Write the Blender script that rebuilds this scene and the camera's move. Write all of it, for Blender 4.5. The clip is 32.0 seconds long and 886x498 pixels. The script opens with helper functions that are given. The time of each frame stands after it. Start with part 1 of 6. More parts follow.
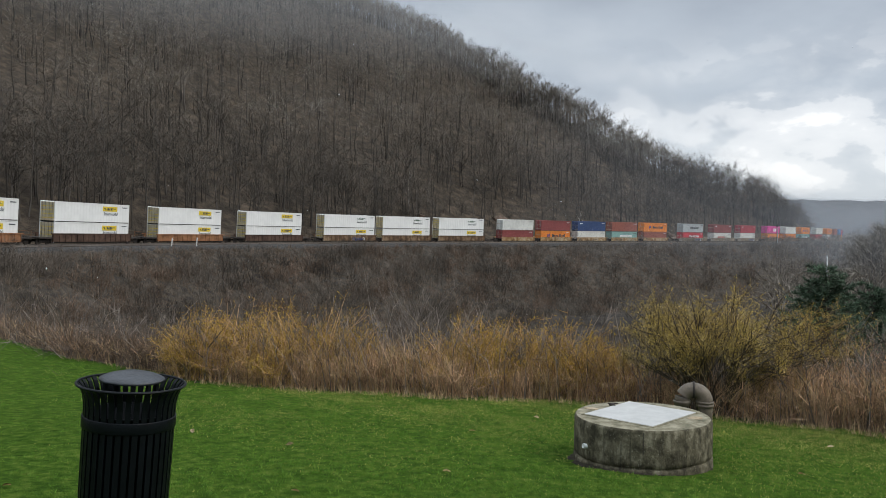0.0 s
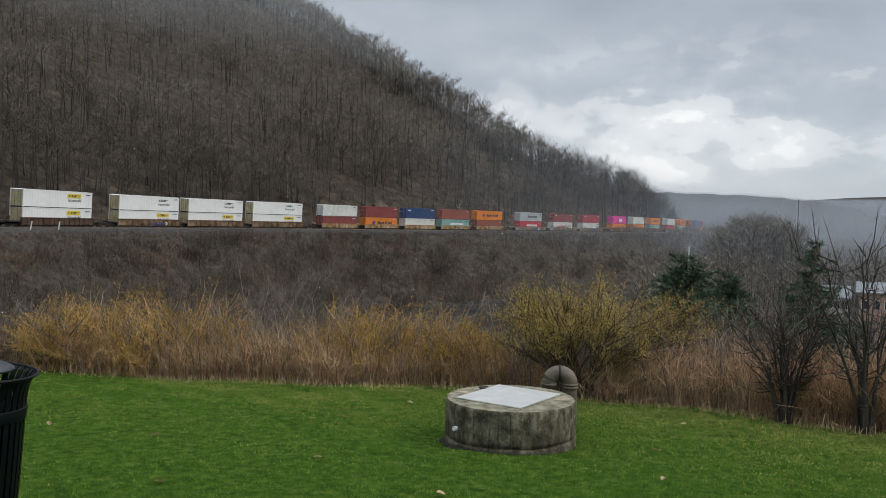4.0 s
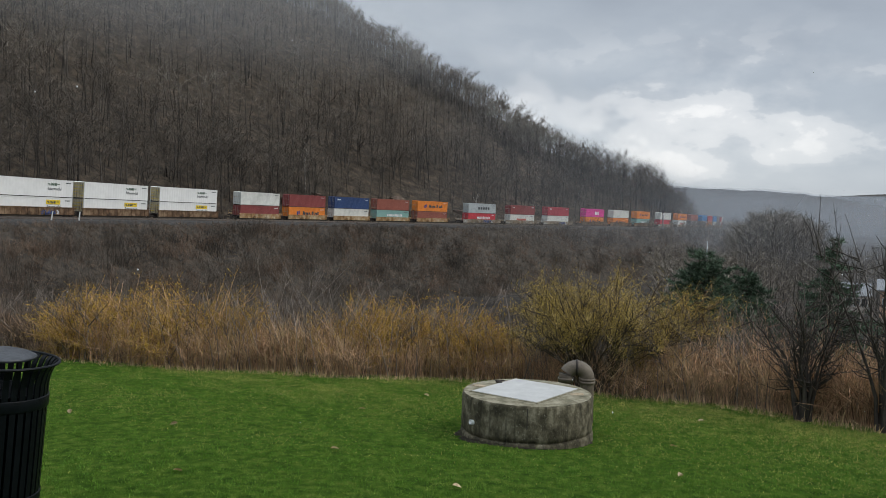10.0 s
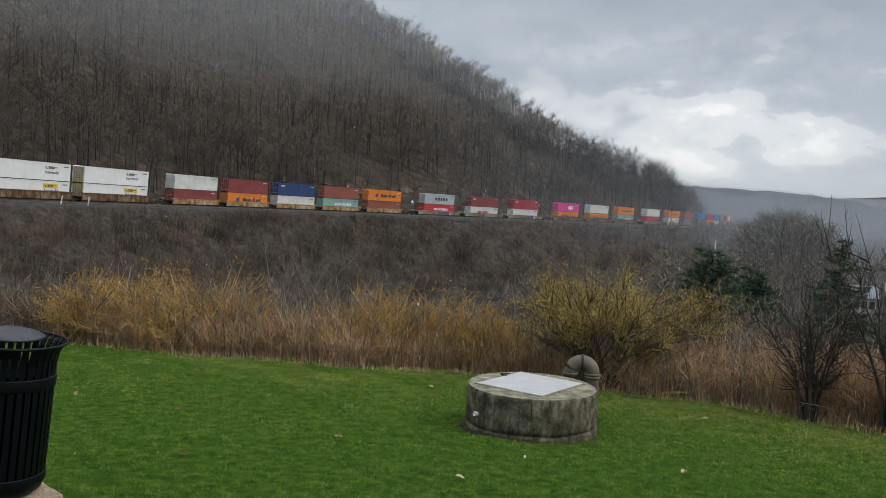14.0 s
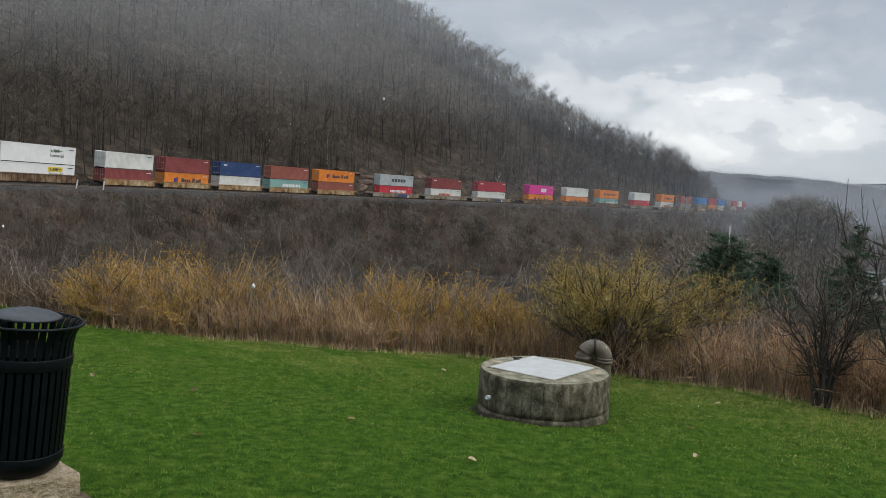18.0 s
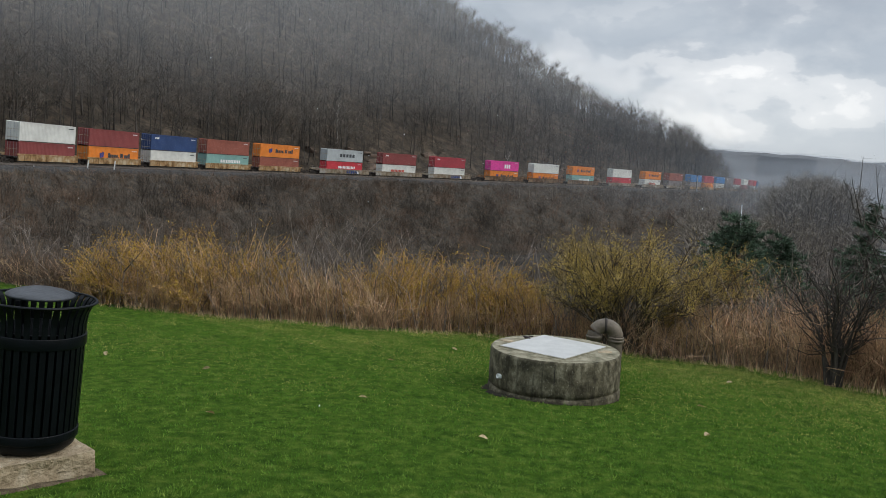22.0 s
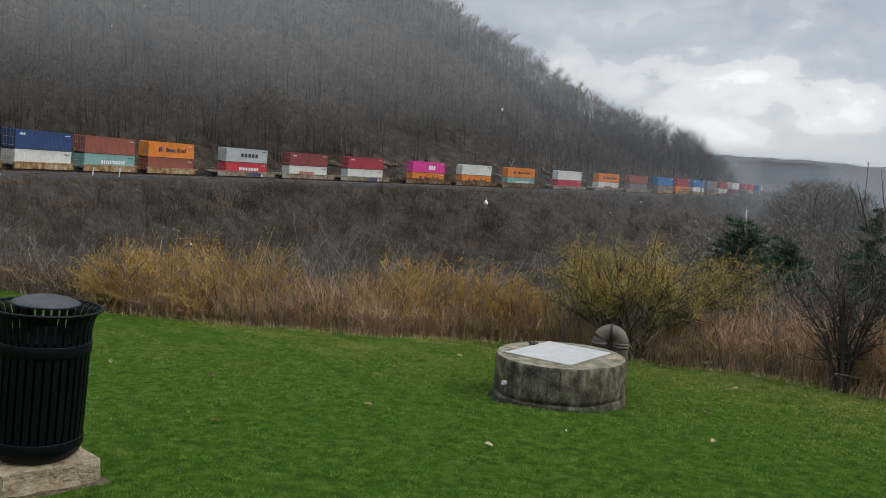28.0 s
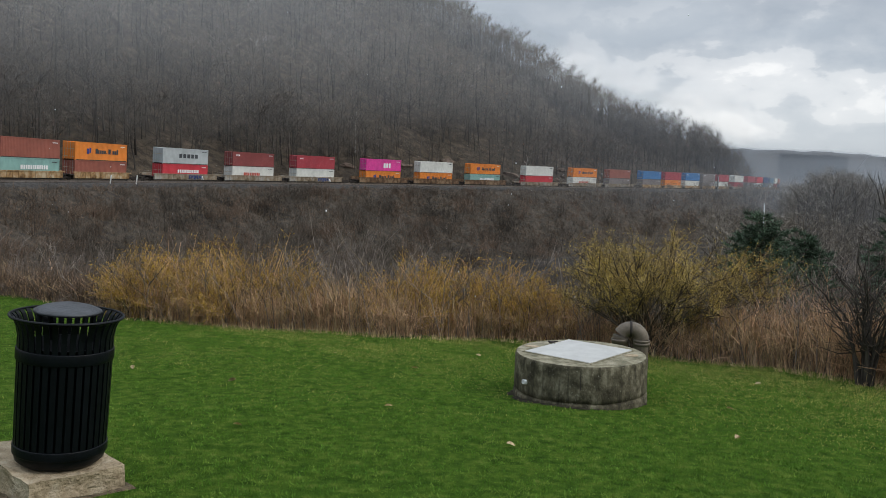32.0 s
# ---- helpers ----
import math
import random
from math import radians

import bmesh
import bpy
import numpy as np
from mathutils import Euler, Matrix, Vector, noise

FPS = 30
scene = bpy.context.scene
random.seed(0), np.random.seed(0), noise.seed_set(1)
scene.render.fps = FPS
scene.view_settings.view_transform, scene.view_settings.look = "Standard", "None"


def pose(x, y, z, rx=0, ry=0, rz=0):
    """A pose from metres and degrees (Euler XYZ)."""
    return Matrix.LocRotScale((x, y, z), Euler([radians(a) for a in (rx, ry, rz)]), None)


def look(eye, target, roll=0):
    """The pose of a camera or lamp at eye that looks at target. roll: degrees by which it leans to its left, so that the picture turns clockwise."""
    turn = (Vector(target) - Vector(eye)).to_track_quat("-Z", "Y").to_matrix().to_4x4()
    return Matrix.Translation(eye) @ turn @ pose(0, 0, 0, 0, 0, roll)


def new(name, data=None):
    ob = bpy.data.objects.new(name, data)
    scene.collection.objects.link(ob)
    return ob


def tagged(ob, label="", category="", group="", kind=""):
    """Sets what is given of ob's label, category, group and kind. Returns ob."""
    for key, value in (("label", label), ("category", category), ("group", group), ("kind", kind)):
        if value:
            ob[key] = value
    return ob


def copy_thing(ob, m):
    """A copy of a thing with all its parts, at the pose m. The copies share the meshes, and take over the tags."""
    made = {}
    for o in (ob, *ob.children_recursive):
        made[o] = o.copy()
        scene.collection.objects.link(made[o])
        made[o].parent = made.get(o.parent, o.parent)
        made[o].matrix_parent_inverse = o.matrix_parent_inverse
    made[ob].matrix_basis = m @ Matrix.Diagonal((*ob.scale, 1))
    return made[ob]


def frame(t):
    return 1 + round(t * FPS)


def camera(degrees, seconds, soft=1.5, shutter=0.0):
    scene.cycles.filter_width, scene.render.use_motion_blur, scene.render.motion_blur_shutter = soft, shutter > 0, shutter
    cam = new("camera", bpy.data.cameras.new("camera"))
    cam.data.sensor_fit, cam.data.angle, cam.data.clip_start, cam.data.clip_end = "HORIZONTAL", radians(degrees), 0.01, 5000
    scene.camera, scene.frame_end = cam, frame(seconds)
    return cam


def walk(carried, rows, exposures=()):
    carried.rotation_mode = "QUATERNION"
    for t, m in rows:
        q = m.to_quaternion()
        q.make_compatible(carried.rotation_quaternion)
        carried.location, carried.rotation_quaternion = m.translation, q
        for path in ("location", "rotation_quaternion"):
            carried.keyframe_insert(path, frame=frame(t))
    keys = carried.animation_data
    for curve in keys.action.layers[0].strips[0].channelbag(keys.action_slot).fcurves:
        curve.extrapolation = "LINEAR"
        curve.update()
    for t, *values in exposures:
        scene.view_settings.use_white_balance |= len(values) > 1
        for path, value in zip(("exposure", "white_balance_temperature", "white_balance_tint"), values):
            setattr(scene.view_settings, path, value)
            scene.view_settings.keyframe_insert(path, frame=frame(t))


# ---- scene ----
cam = camera(57.0, 32.0, soft=0.6)
EYE = 1.7
# seconds; yaw, pitch, roll; sway in metres: a camera held by hand at one spot
PATH = [
    (0, -0.1, -1.13, -0.16, -0.037, 0.039, 0.024), (0.5, -3.32, -1.22, -0, -0.027, 0.02, 0.022), (1, -5.18, -1.36, 0.18, -0.013, 0.003, 0.018),
    (1.5, -5.13, -1.35, 0.13, -0.005, -0, 0.018), (2, -5.33, -1.45, 0.02, 0.009, -0.011, 0.017), (2.5, -7.06, -1.58, 0.02, 0.027, -0.018, 0.015),
    (3, -9.06, -1.73, -0.25, 0.033, -0.022, 0.014), (3.5, -8.8, -1.85, -0.49, 0.031, -0.019, 0.012), (5.5, -8.01, -2.04, -1.85, 0.019, -0.005, 0.012),
    (6, -7.99, -2.08, -1.91, 0.017, -0.01, 0.014), (6.5, -7.99, -2.16, -1.9, 0.012, -0.013, 0.014), (7, -7.9, -2.24, -1.79, 0.011, -0.015, 0.009),
    (7.5, -7.78, -2.39, -1.74, 0.016, -0.015, 0.011), (8, -7.7, -2.4, -1.63, 0.015, -0.012, 0.01), (8.5, -7.52, -2.37, -1.61, 0.011, -0.011, 0.012),
    (9, -7.44, -2.33, -1.51, 0.017, -0.008, 0.012), (9.5, -7.34, -2.42, -1.46, 0.016, -0.005, 0.012), (10, -7.29, -2.41, -1.36, 0.014, -0.007, 0.01),
    (10.5, -7.31, -2.45, -1.24, 0.018, -0.004, 0.011), (11, -7.39, -2.48, -1.21, 0.015, -0.002, 0.007), (11.5, -7.36, -2.59, -1.19, 0.013, -0.003, 0.012),
    (12, -7.25, -2.62, -1.6, 0.013, -0.003, 0.012), (12.5, -7.09, -2.72, -1.85, 0.016, 0.01, 0.013), (13, -6.94, -2.72, -2.01, 0.014, 0.003, 0.01),
    (13.5, -6.94, -2.8, -2.05, 0.017, 0.006, 0.006), (14, -6.73, -2.91, -2.64, 0.005, -0.002, -0.01), (14.5, -6.47, -3.06, -2.87, 0.005, -0.006, -0.01),
    (15, -6.04, -3.19, -2.85, 0.006, -0.012, -0.02), (15.5, -6, -3.71, -2.86, 0.004, -0.011, -0.02), (17.5, -5.88, -3.88, -2.85, 0.006, -0.016, -0.019),
    (18, -5.81, -4, -2.77, 0.005, -0.01, -0.022), (18.5, -5.71, -4.18, -2.74, 0.005, -0.007, -0.023), (19, -5.64, -4.39, -2.72, 0.002, 0.001, -0.022),
    (19.5, -5.56, -4.58, -2.77, -0.004, 0.006, -0.025), (20, -5.47, -4.75, -2.74, -0.001, 0.004, -0.028), (20.5, -5.37, -5.21, -2.77, -0.005, 0.007, -0.028),
    (21, -5.26, -5.29, -2.7, 0.002, 0.003, -0.027), (21.5, -5.22, -5.4, -2.64, 0.001, 0.003, -0.031), (22, -5.11, -5.48, -2.66, -0.002, 0.006, -0.028),
    (22.5, -5.1, -5.51, -2.53, -0, 0.008, -0.028), (23, -5.09, -5.48, -2.21, -0.001, 0.001, -0.025), (23.5, -5.1, -5.4, -1.89, -0.003, 0.001, -0.023),
    (24, -5.03, -5.25, -1.87, -0.007, -0.001, -0.025), (24.5, -5.05, -5.29, -1.89, -0.005, 0.003, -0.025), (25, -5.01, -5.26, -1.94, -0.005, 0.007, -0.023),
    (25.5, -4.97, -5.25, -1.97, -0.004, 0.01, -0.025), (27.5, -4.81, -5.17, -2.4, -0.003, 0.014, -0.021), (28, -4.83, -5.06, -2.44, -0.006, 0.013, -0.025),
    (28.5, -4.71, -5.09, -2.37, -0.005, 0.007, -0.022), (29, -4.72, -5.07, -2.11, -0.005, 0.005, -0.02), (29.5, -4.52, -5.04, -1.82, -0.002, 0.007, -0.024),
    (30, -4.47, -5.09, -1.73, -0.003, 0.006, -0.022), (30.5, -4.44, -5.04, -1.72, -0.004, 0.004, -0.024), (31, -4.43, -5.06, -1.64, -0.008, 0.008, -0.02),
    (31.5, -4.29, -5.09, -1.39, -0.009, 0.015, -0.025), (32, -3.8, -5.09, -1.17, -0.017, 0.029, -0.025),
]
walk(cam, [(t, pose(dx, dy, EYE + dz, 90 + p, r, y)) for t, y, p, r, dx, dy, dz in PATH],
     exposures=((0, 0.22), (0.8, 0.09), (3, 0.08), (6, 0.03), (9, 0.03), (12, 0.0), (14, 0.02), (15, 0.11), (23, 0.09), (32, 0.08)))
# ---- sky and sun: bright overcast with a break in the clouds ----
SUN_AZ, SUN_EL = 108.0, 38.0
world = bpy.data.worlds.new("overcast_sky")
scene.world = world
world.use_nodes = True
wn, wl = world.node_tree.nodes, world.node_tree.links
wn.clear()


def wnode(kind, **sets):
    n = wn.new(kind)
    for k, v in sets.items():
        n.inputs[k].default_value = v
    return n


def ramp_stops(node, stops):
    r = node.color_ramp
    while len(r.elements) > 1:
        r.elements.remove(r.elements[-1])
    r.elements[0].position, r.elements[0].color = stops[0][0], (*stops[0][1], 1)
    for p, c in stops[1:]:
        r.elements.new(p).color = (*c, 1)


sky = wn.new("ShaderNodeTexSky")
sky.sky_type, sky.sun_disc = "NISHITA", False
sky.sun_elevation, sky.sun_rotation = radians(SUN_EL), radians(SUN_AZ)
sky_dim = wn.new("ShaderNodeMix")
sky_dim.data_type, sky_dim.blend_type = "RGBA", "MULTIPLY"
sky_dim.inputs[0].default_value = 1.0
sky_dim.inputs[7].default_value = (0.1, 0.1, 0.1, 1)
wl.new(sky.outputs[0], sky_dim.inputs[6])
coord = wn.new("ShaderNodeTexCoord")
stretch = wn.new("ShaderNodeMapping")
stretch.inputs["Scale"].default_value = (1.0, 1.0, 2.6)
stretch.inputs["Location"].default_value = (0.35, 0.2, 0.1)
wl.new(coord.outputs["Generated"], stretch.inputs["Vector"])
cloud = wnode("ShaderNodeTexNoise", Scale=3.1, Detail=8.0, Roughness=0.48, Distortion=0.15)
wl.new(stretch.outputs[0], cloud.inputs["Vector"])
cloud_tone = wn.new("ShaderNodeValToRGB")
ramp_stops(cloud_tone, [(0.34, (0.295, 0.33, 0.38)), (0.5, (0.36, 0.40, 0.45)), (0.66, (0.45, 0.485, 0.525))])
wl.new(cloud.outputs[0], cloud_tone.inputs[0])
# an overcast sky is brightest overhead
updown = wn.new("ShaderNodeSeparateXYZ")
wl.new(coord.outputs["Generated"], updown.inputs[0])
zenith = wn.new("ShaderNodeMapRange")
zenith.inputs[1].default_value, zenith.inputs[2].default_value = 0.3, 0.95
zenith.inputs[3].default_value, zenith.inputs[4].default_value = 1.0, 3.7
wl.new(updown.outputs[2], zenith.inputs[0])
lift = wn.new("ShaderNodeVectorMath")
lift.operation = "SCALE"
wl.new(cloud_tone.outputs[0], lift.inputs[0])
wl.new(zenith.outputs[0], lift.inputs["Scale"])
# the break: a wide bank of sunlit cloud low ahead
GAP = Vector((math.sin(radians(24.5)) * math.cos(radians(6.2)), math.cos(radians(24.5)) * math.cos(radians(6.2)), math.sin(radians(6.2))))
off = wn.new("ShaderNodeVectorMath")
off.operation = "SUBTRACT"
off.inputs[1].default_value = GAP
wl.new(coord.outputs["Generated"], off.inputs[0])
flat = wn.new("ShaderNodeVectorMath")
flat.operation = "MULTIPLY"
flat.inputs[1].default_value = (1.0, 1.0, 3.1)
wl.new(off.outputs[0], flat.inputs[0])
reach = wn.new("ShaderNodeVectorMath")
reach.operation = "LENGTH"
wl.new(flat.outputs[0], reach.inputs[0])
near_gap = wn.new("ShaderNodeMapRange")
near_gap.interpolation_type = "SMOOTHSTEP"
near_gap.inputs[1].default_value, near_gap.inputs[2].default_value = 0.03, 0.46
near_gap.inputs[3].default_value, near_gap.inputs[4].default_value = 1.0, 0.0
wl.new(reach.outputs["Value"], near_gap.inputs[0])
heap = wn.new("ShaderNodeMapping")
heap.inputs["Scale"].default_value = (1.0, 1.0, 1.9)
heap.inputs["Location"].default_value = (0.1, 0.6, 0.3)
wl.new(coord.outputs["Generated"], heap.inputs["Vector"])
puff = wnode("ShaderNodeTexNoise", Scale=8.5, Detail=9.0, Roughness=0.5, Distortion=0.12)
wl.new(heap.outputs[0], puff.inputs["Vector"])
puff_tone = wn.new("ShaderNodeValToRGB")
ramp_stops(puff_tone, [(0.45, (0.0, 0.0, 0.0)), (0.535, (0.20, 0.20, 0.20)), (0.56, (0.48, 0.48, 0.48)), (0.64, (0.60, 0.60, 0.60)), (0.665, (0.85, 0.85, 0.85)), (0.72, (1.0, 1.0, 1.0))])
# the cloud is thinnest in the middle of the break
core = wn.new("ShaderNodeMapRange")
core.interpolation_type = "SMOOTHSTEP"
core.inputs[1].default_value, core.inputs[2].default_value = 0.0, 0.26
core.inputs[3].default_value, core.inputs[4].default_value = 0.17, 0.0
wl.new(reach.outputs["Value"], core.inputs[0])
thin = wn.new("ShaderNodeMath")
thin.operation = "ADD"
wl.new(puff.outputs[0], thin.inputs[0])
wl.new(core.outputs[0], thin.inputs[1])
wl.new(thin.outputs[0], puff_tone.inputs[0])
halo = wn.new("ShaderNodeMapRange")
halo.interpolation_type = "SMOOTHSTEP"
halo.inputs[1].default_value, halo.inputs[2].default_value = 0.05, 1.3
halo.inputs[3].default_value, halo.inputs[4].default_value = 1.3, 1.0
wl.new(reach.outputs["Value"], halo.inputs[0])
glow = wn.new("ShaderNodeVectorMath")
glow.operation = "SCALE"
wl.new(lift.outputs[0], glow.inputs[0])
wl.new(halo.outputs[0], glow.inputs["Scale"])
lit = wn.new("ShaderNodeMath")
lit.operation = "MULTIPLY"
wl.new(near_gap.outputs[0], lit.inputs[0])
wl.new(puff_tone.outputs[0], lit.inputs[1])
bright = wn.new("ShaderNodeMix")
bright.data_type = "RGBA"
bright.inputs[7].default_value = (1.0, 1.0, 1.0, 1)
wl.new(lit.outputs[0], bright.inputs[0])
wl.new(glow.outputs[0], bright.inputs[6])
veiled = wn.new("ShaderNodeMix")
veiled.data_type = "RGBA"
veiled.inputs[0].default_value = 0.9
wl.new(sky_dim.outputs[2], veiled.inputs[6])
wl.new(bright.outputs[2], veiled.inputs[7])
back = wn.new("ShaderNodeBackground")
back.inputs[1].default_value = 1.0
wl.new(veiled.outputs[2], back.inputs[0])
wout = wn.new("ShaderNodeOutputWorld")
wl.new(back.outputs[0], wout.inputs[0])

sun = new("sun", bpy.data.lights.new("sun", "SUN"))
sun.data.energy, sun.data.angle, sun.data.color = 1.3, radians(24), (1.0, 0.96, 0.9)
sun.matrix_basis = look((0, 0, 60), (-math.sin(radians(SUN_AZ)), -math.cos(radians(SUN_AZ)), 60 - math.tan(radians(SUN_EL))))

# ---- materials ----


def surface(name, stops, scale=4.0, rough=0.8, metal=0.0, bump=0.3, bump_scale=40.0, island=0.0, detail=6.0, streak=None, relief=0.02):
    """Mottled paint, soil, bark or stone: a coarse noise for colour, a fine one for relief; island: each loose piece a little lighter or darker."""
    m = bpy.data.materials.new(name)
    m.use_nodes = True
    n, l = m.node_tree.nodes, m.node_tree.links
    b = n["Principled BSDF"]
    b.inputs["Roughness"].default_value, b.inputs["Metallic"].default_value = rough, metal
    if rough > 0.65:
        b.inputs["Specular IOR Level"].default_value = 0.2
    tc = n.new("ShaderNodeTexCoord")
    src = tc.outputs["Object"]
    if streak:
        mp = n.new("ShaderNodeMapping")
        mp.inputs["Scale"].default_value = streak
        l.new(src, mp.inputs["Vector"])
        src = mp.outputs[0]
    nz = n.new("ShaderNodeTexNoise")
    nz.inputs["Scale"].default_value, nz.inputs["Detail"].default_value, nz.inputs["Roughness"].default_value = scale, detail, 0.62
    l.new(src, nz.inputs["Vector"])
    rp = n.new("ShaderNodeValToRGB")
    ramp_stops(rp, stops)
    l.new(nz.outputs[0], rp.inputs[0])
    col = rp.outputs[0]
    if island:
        geo = n.new("ShaderNodeNewGeometry")
        mr = n.new("ShaderNodeMapRange")
        mr.inputs[3].default_value, mr.inputs[4].default_value = 1 - island, 1 + island
        l.new(geo.outputs["Random Per Island"], mr.inputs[0])
        mul = n.new("ShaderNodeVectorMath")
        mul.operation = "SCALE"
        l.new(col, mul.inputs[0])
        l.new(mr.outputs[0], mul.inputs["Scale"])
        col = mul.outputs[0]
    l.new(col, b.inputs["Base Color"])
    if bump:
        fine = n.new("ShaderNodeTexNoise")
        fine.inputs["Scale"].default_value, fine.inputs["Detail"].default_value = bump_scale, 5.0
        l.new(src, fine.inputs["Vector"])
        bp = n.new("ShaderNodeBump")
        bp.inputs["Strength"].default_value, bp.inputs["Distance"].default_value = bump, relief
        l.new(fine.outputs[0], bp.inputs["Height"])
        l.new(bp.outputs[0], b.inputs["Normal"])
    return m


def tones(c, spread=0.25, lo=0.35, hi=0.65):
    return [(lo, tuple(v * (1 - spread) for v in c)), (hi, tuple(v * (1 + spread) for v in c))]


LAWN = surface("lawn", [(0.34, (0.026, 0.058, 0.007)), (0.48, (0.046, 0.096, 0.011)), (0.58, (0.073, 0.124, 0.016)), (0.68, (0.110, 0.150, 0.030))], 9.0, 1.0, bump=1.0, bump_scale=80, detail=12, relief=0.03)
LAWN.node_tree.nodes["Principled BSDF"].inputs["Specular IOR Level"].default_value = 0.03
LITTER = surface("leaf_litter", [(0.32, (0.014, 0.012, 0.010)), (0.48, (0.034, 0.028, 0.022)), (0.6, (0.060, 0.047, 0.036)), (0.7, (0.10, 0.076, 0.055))], 0.22, 0.95, bump=1.0, bump_scale=2.5, detail=12, relief=0.4)
BALLAST = surface("ballast", [(0.35, (0.028, 0.026, 0.024)), (0.65, (0.075, 0.070, 0.066))], 1.5, 0.95, bump=0.8, bump_scale=12, relief=0.05)
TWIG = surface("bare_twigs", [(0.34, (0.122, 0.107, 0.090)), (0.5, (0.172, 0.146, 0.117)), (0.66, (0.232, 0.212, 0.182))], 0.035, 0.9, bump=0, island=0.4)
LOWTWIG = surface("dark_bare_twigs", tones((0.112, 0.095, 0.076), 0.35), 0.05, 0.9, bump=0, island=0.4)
HILLFLOOR = surface("hill_leaf_litter", [(0.32, (0.028, 0.022, 0.016)), (0.5, (0.060, 0.047, 0.034)), (0.70, (0.128, 0.096, 0.067))], 0.4, 0.95, bump=1.0, bump_scale=2.6, detail=12, relief=0.5)
BANKFLOOR = surface("dead_bank_grass", [(0.34, (0.028, 0.024, 0.020)), (0.5, (0.060, 0.049, 0.038)), (0.68, (0.115, 0.090, 0.066))], 0.9, 0.95, bump=1.0, bump_scale=5, detail=12, relief=0.3)
SCRUB = surface("scrub_twigs", tones((0.092, 0.077, 0.062), 0.45), 0.09, 0.9, bump=0, island=0.6)
BANKGRASS = surface("dead_brown_grass", tones((0.155, 0.118, 0.084), 0.4), 0.3, 0.95, bump=0, island=0.6)
RUSSET = surface("russet_scrub_twigs", tones((0.145, 0.100, 0.070), 0.4), 0.12, 0.9, bump=0, island=0.6)
CANE = surface("dry_canes", [(0.3, (0.30, 0.178, 0.108)), (0.5, (0.49, 0.31, 0.185)), (0.7, (0.63, 0.44, 0.285))], 0.7, 0.85, bump=0, island=0.75)
STRAW = surface("dead_grass", tones((0.52, 0.38, 0.21)), 0.8, 0.9, bump=0, island=0.45)
SAPLING = surface("grey_saplings", tones((0.21, 0.175, 0.15), 0.4), 1.0, 0.9, bump=0, island=0.6)
GOLD = surface("yellow_shoots", tones((0.45, 0.26, 0.064), 0.4), 1.6, 0.8, bump=0, island=0.75)
OLIVE = surface("olive_shoots", tones((0.38, 0.275, 0.105), 0.35), 1.6, 0.8, bump=0, island=0.5)
BUD = surface("yellow_buds", tones((0.56, 0.37, 0.055)), 1.2, 0.8, bump=0, island=0.35)
GREENBUD = surface("willow_buds", tones((0.55, 0.40, 0.085), 0.35), 1.8, 0.8, bump=0, island=0.4)
BARK = surface("dark_bark", [(0.35, (0.033, 0.028, 0.024)), (0.65, (0.10, 0.084, 0.07))], 14, 0.9, bump=0.7, bump_scale=50, streak=(1, 1, 0.25))
BLADE = surface("grass_blades", [(0.34, (0.060, 0.142, 0.015)), (0.5, (0.102, 0.208, 0.022)), (0.66, (0.205, 0.285, 0.050))], 7.0, 0.8, bump=0, island=0.3, detail=9)
DRYBLADE = surface("dry_grass_blades", tones((0.41, 0.38, 0.11), 0.3), 3.0, 0.85, bump=0, island=0.4)
LIMB = surface("brown_limbs", [(0.35, (0.055, 0.042, 0.030)), (0.65, (0.145, 0.112, 0.080))], 9, 0.9, bump=0.4, bump_scale=50)
TRUNK = surface("dark_trunks", tones((0.075, 0.066, 0.057), 0.4), 0.2, 0.9, bump=0, island=0.5)
NEEDLE = surface("pine_needles", tones((0.082, 0.122, 0.076), 0.45), 1.3, 0.7, bump=0, island=0.5)


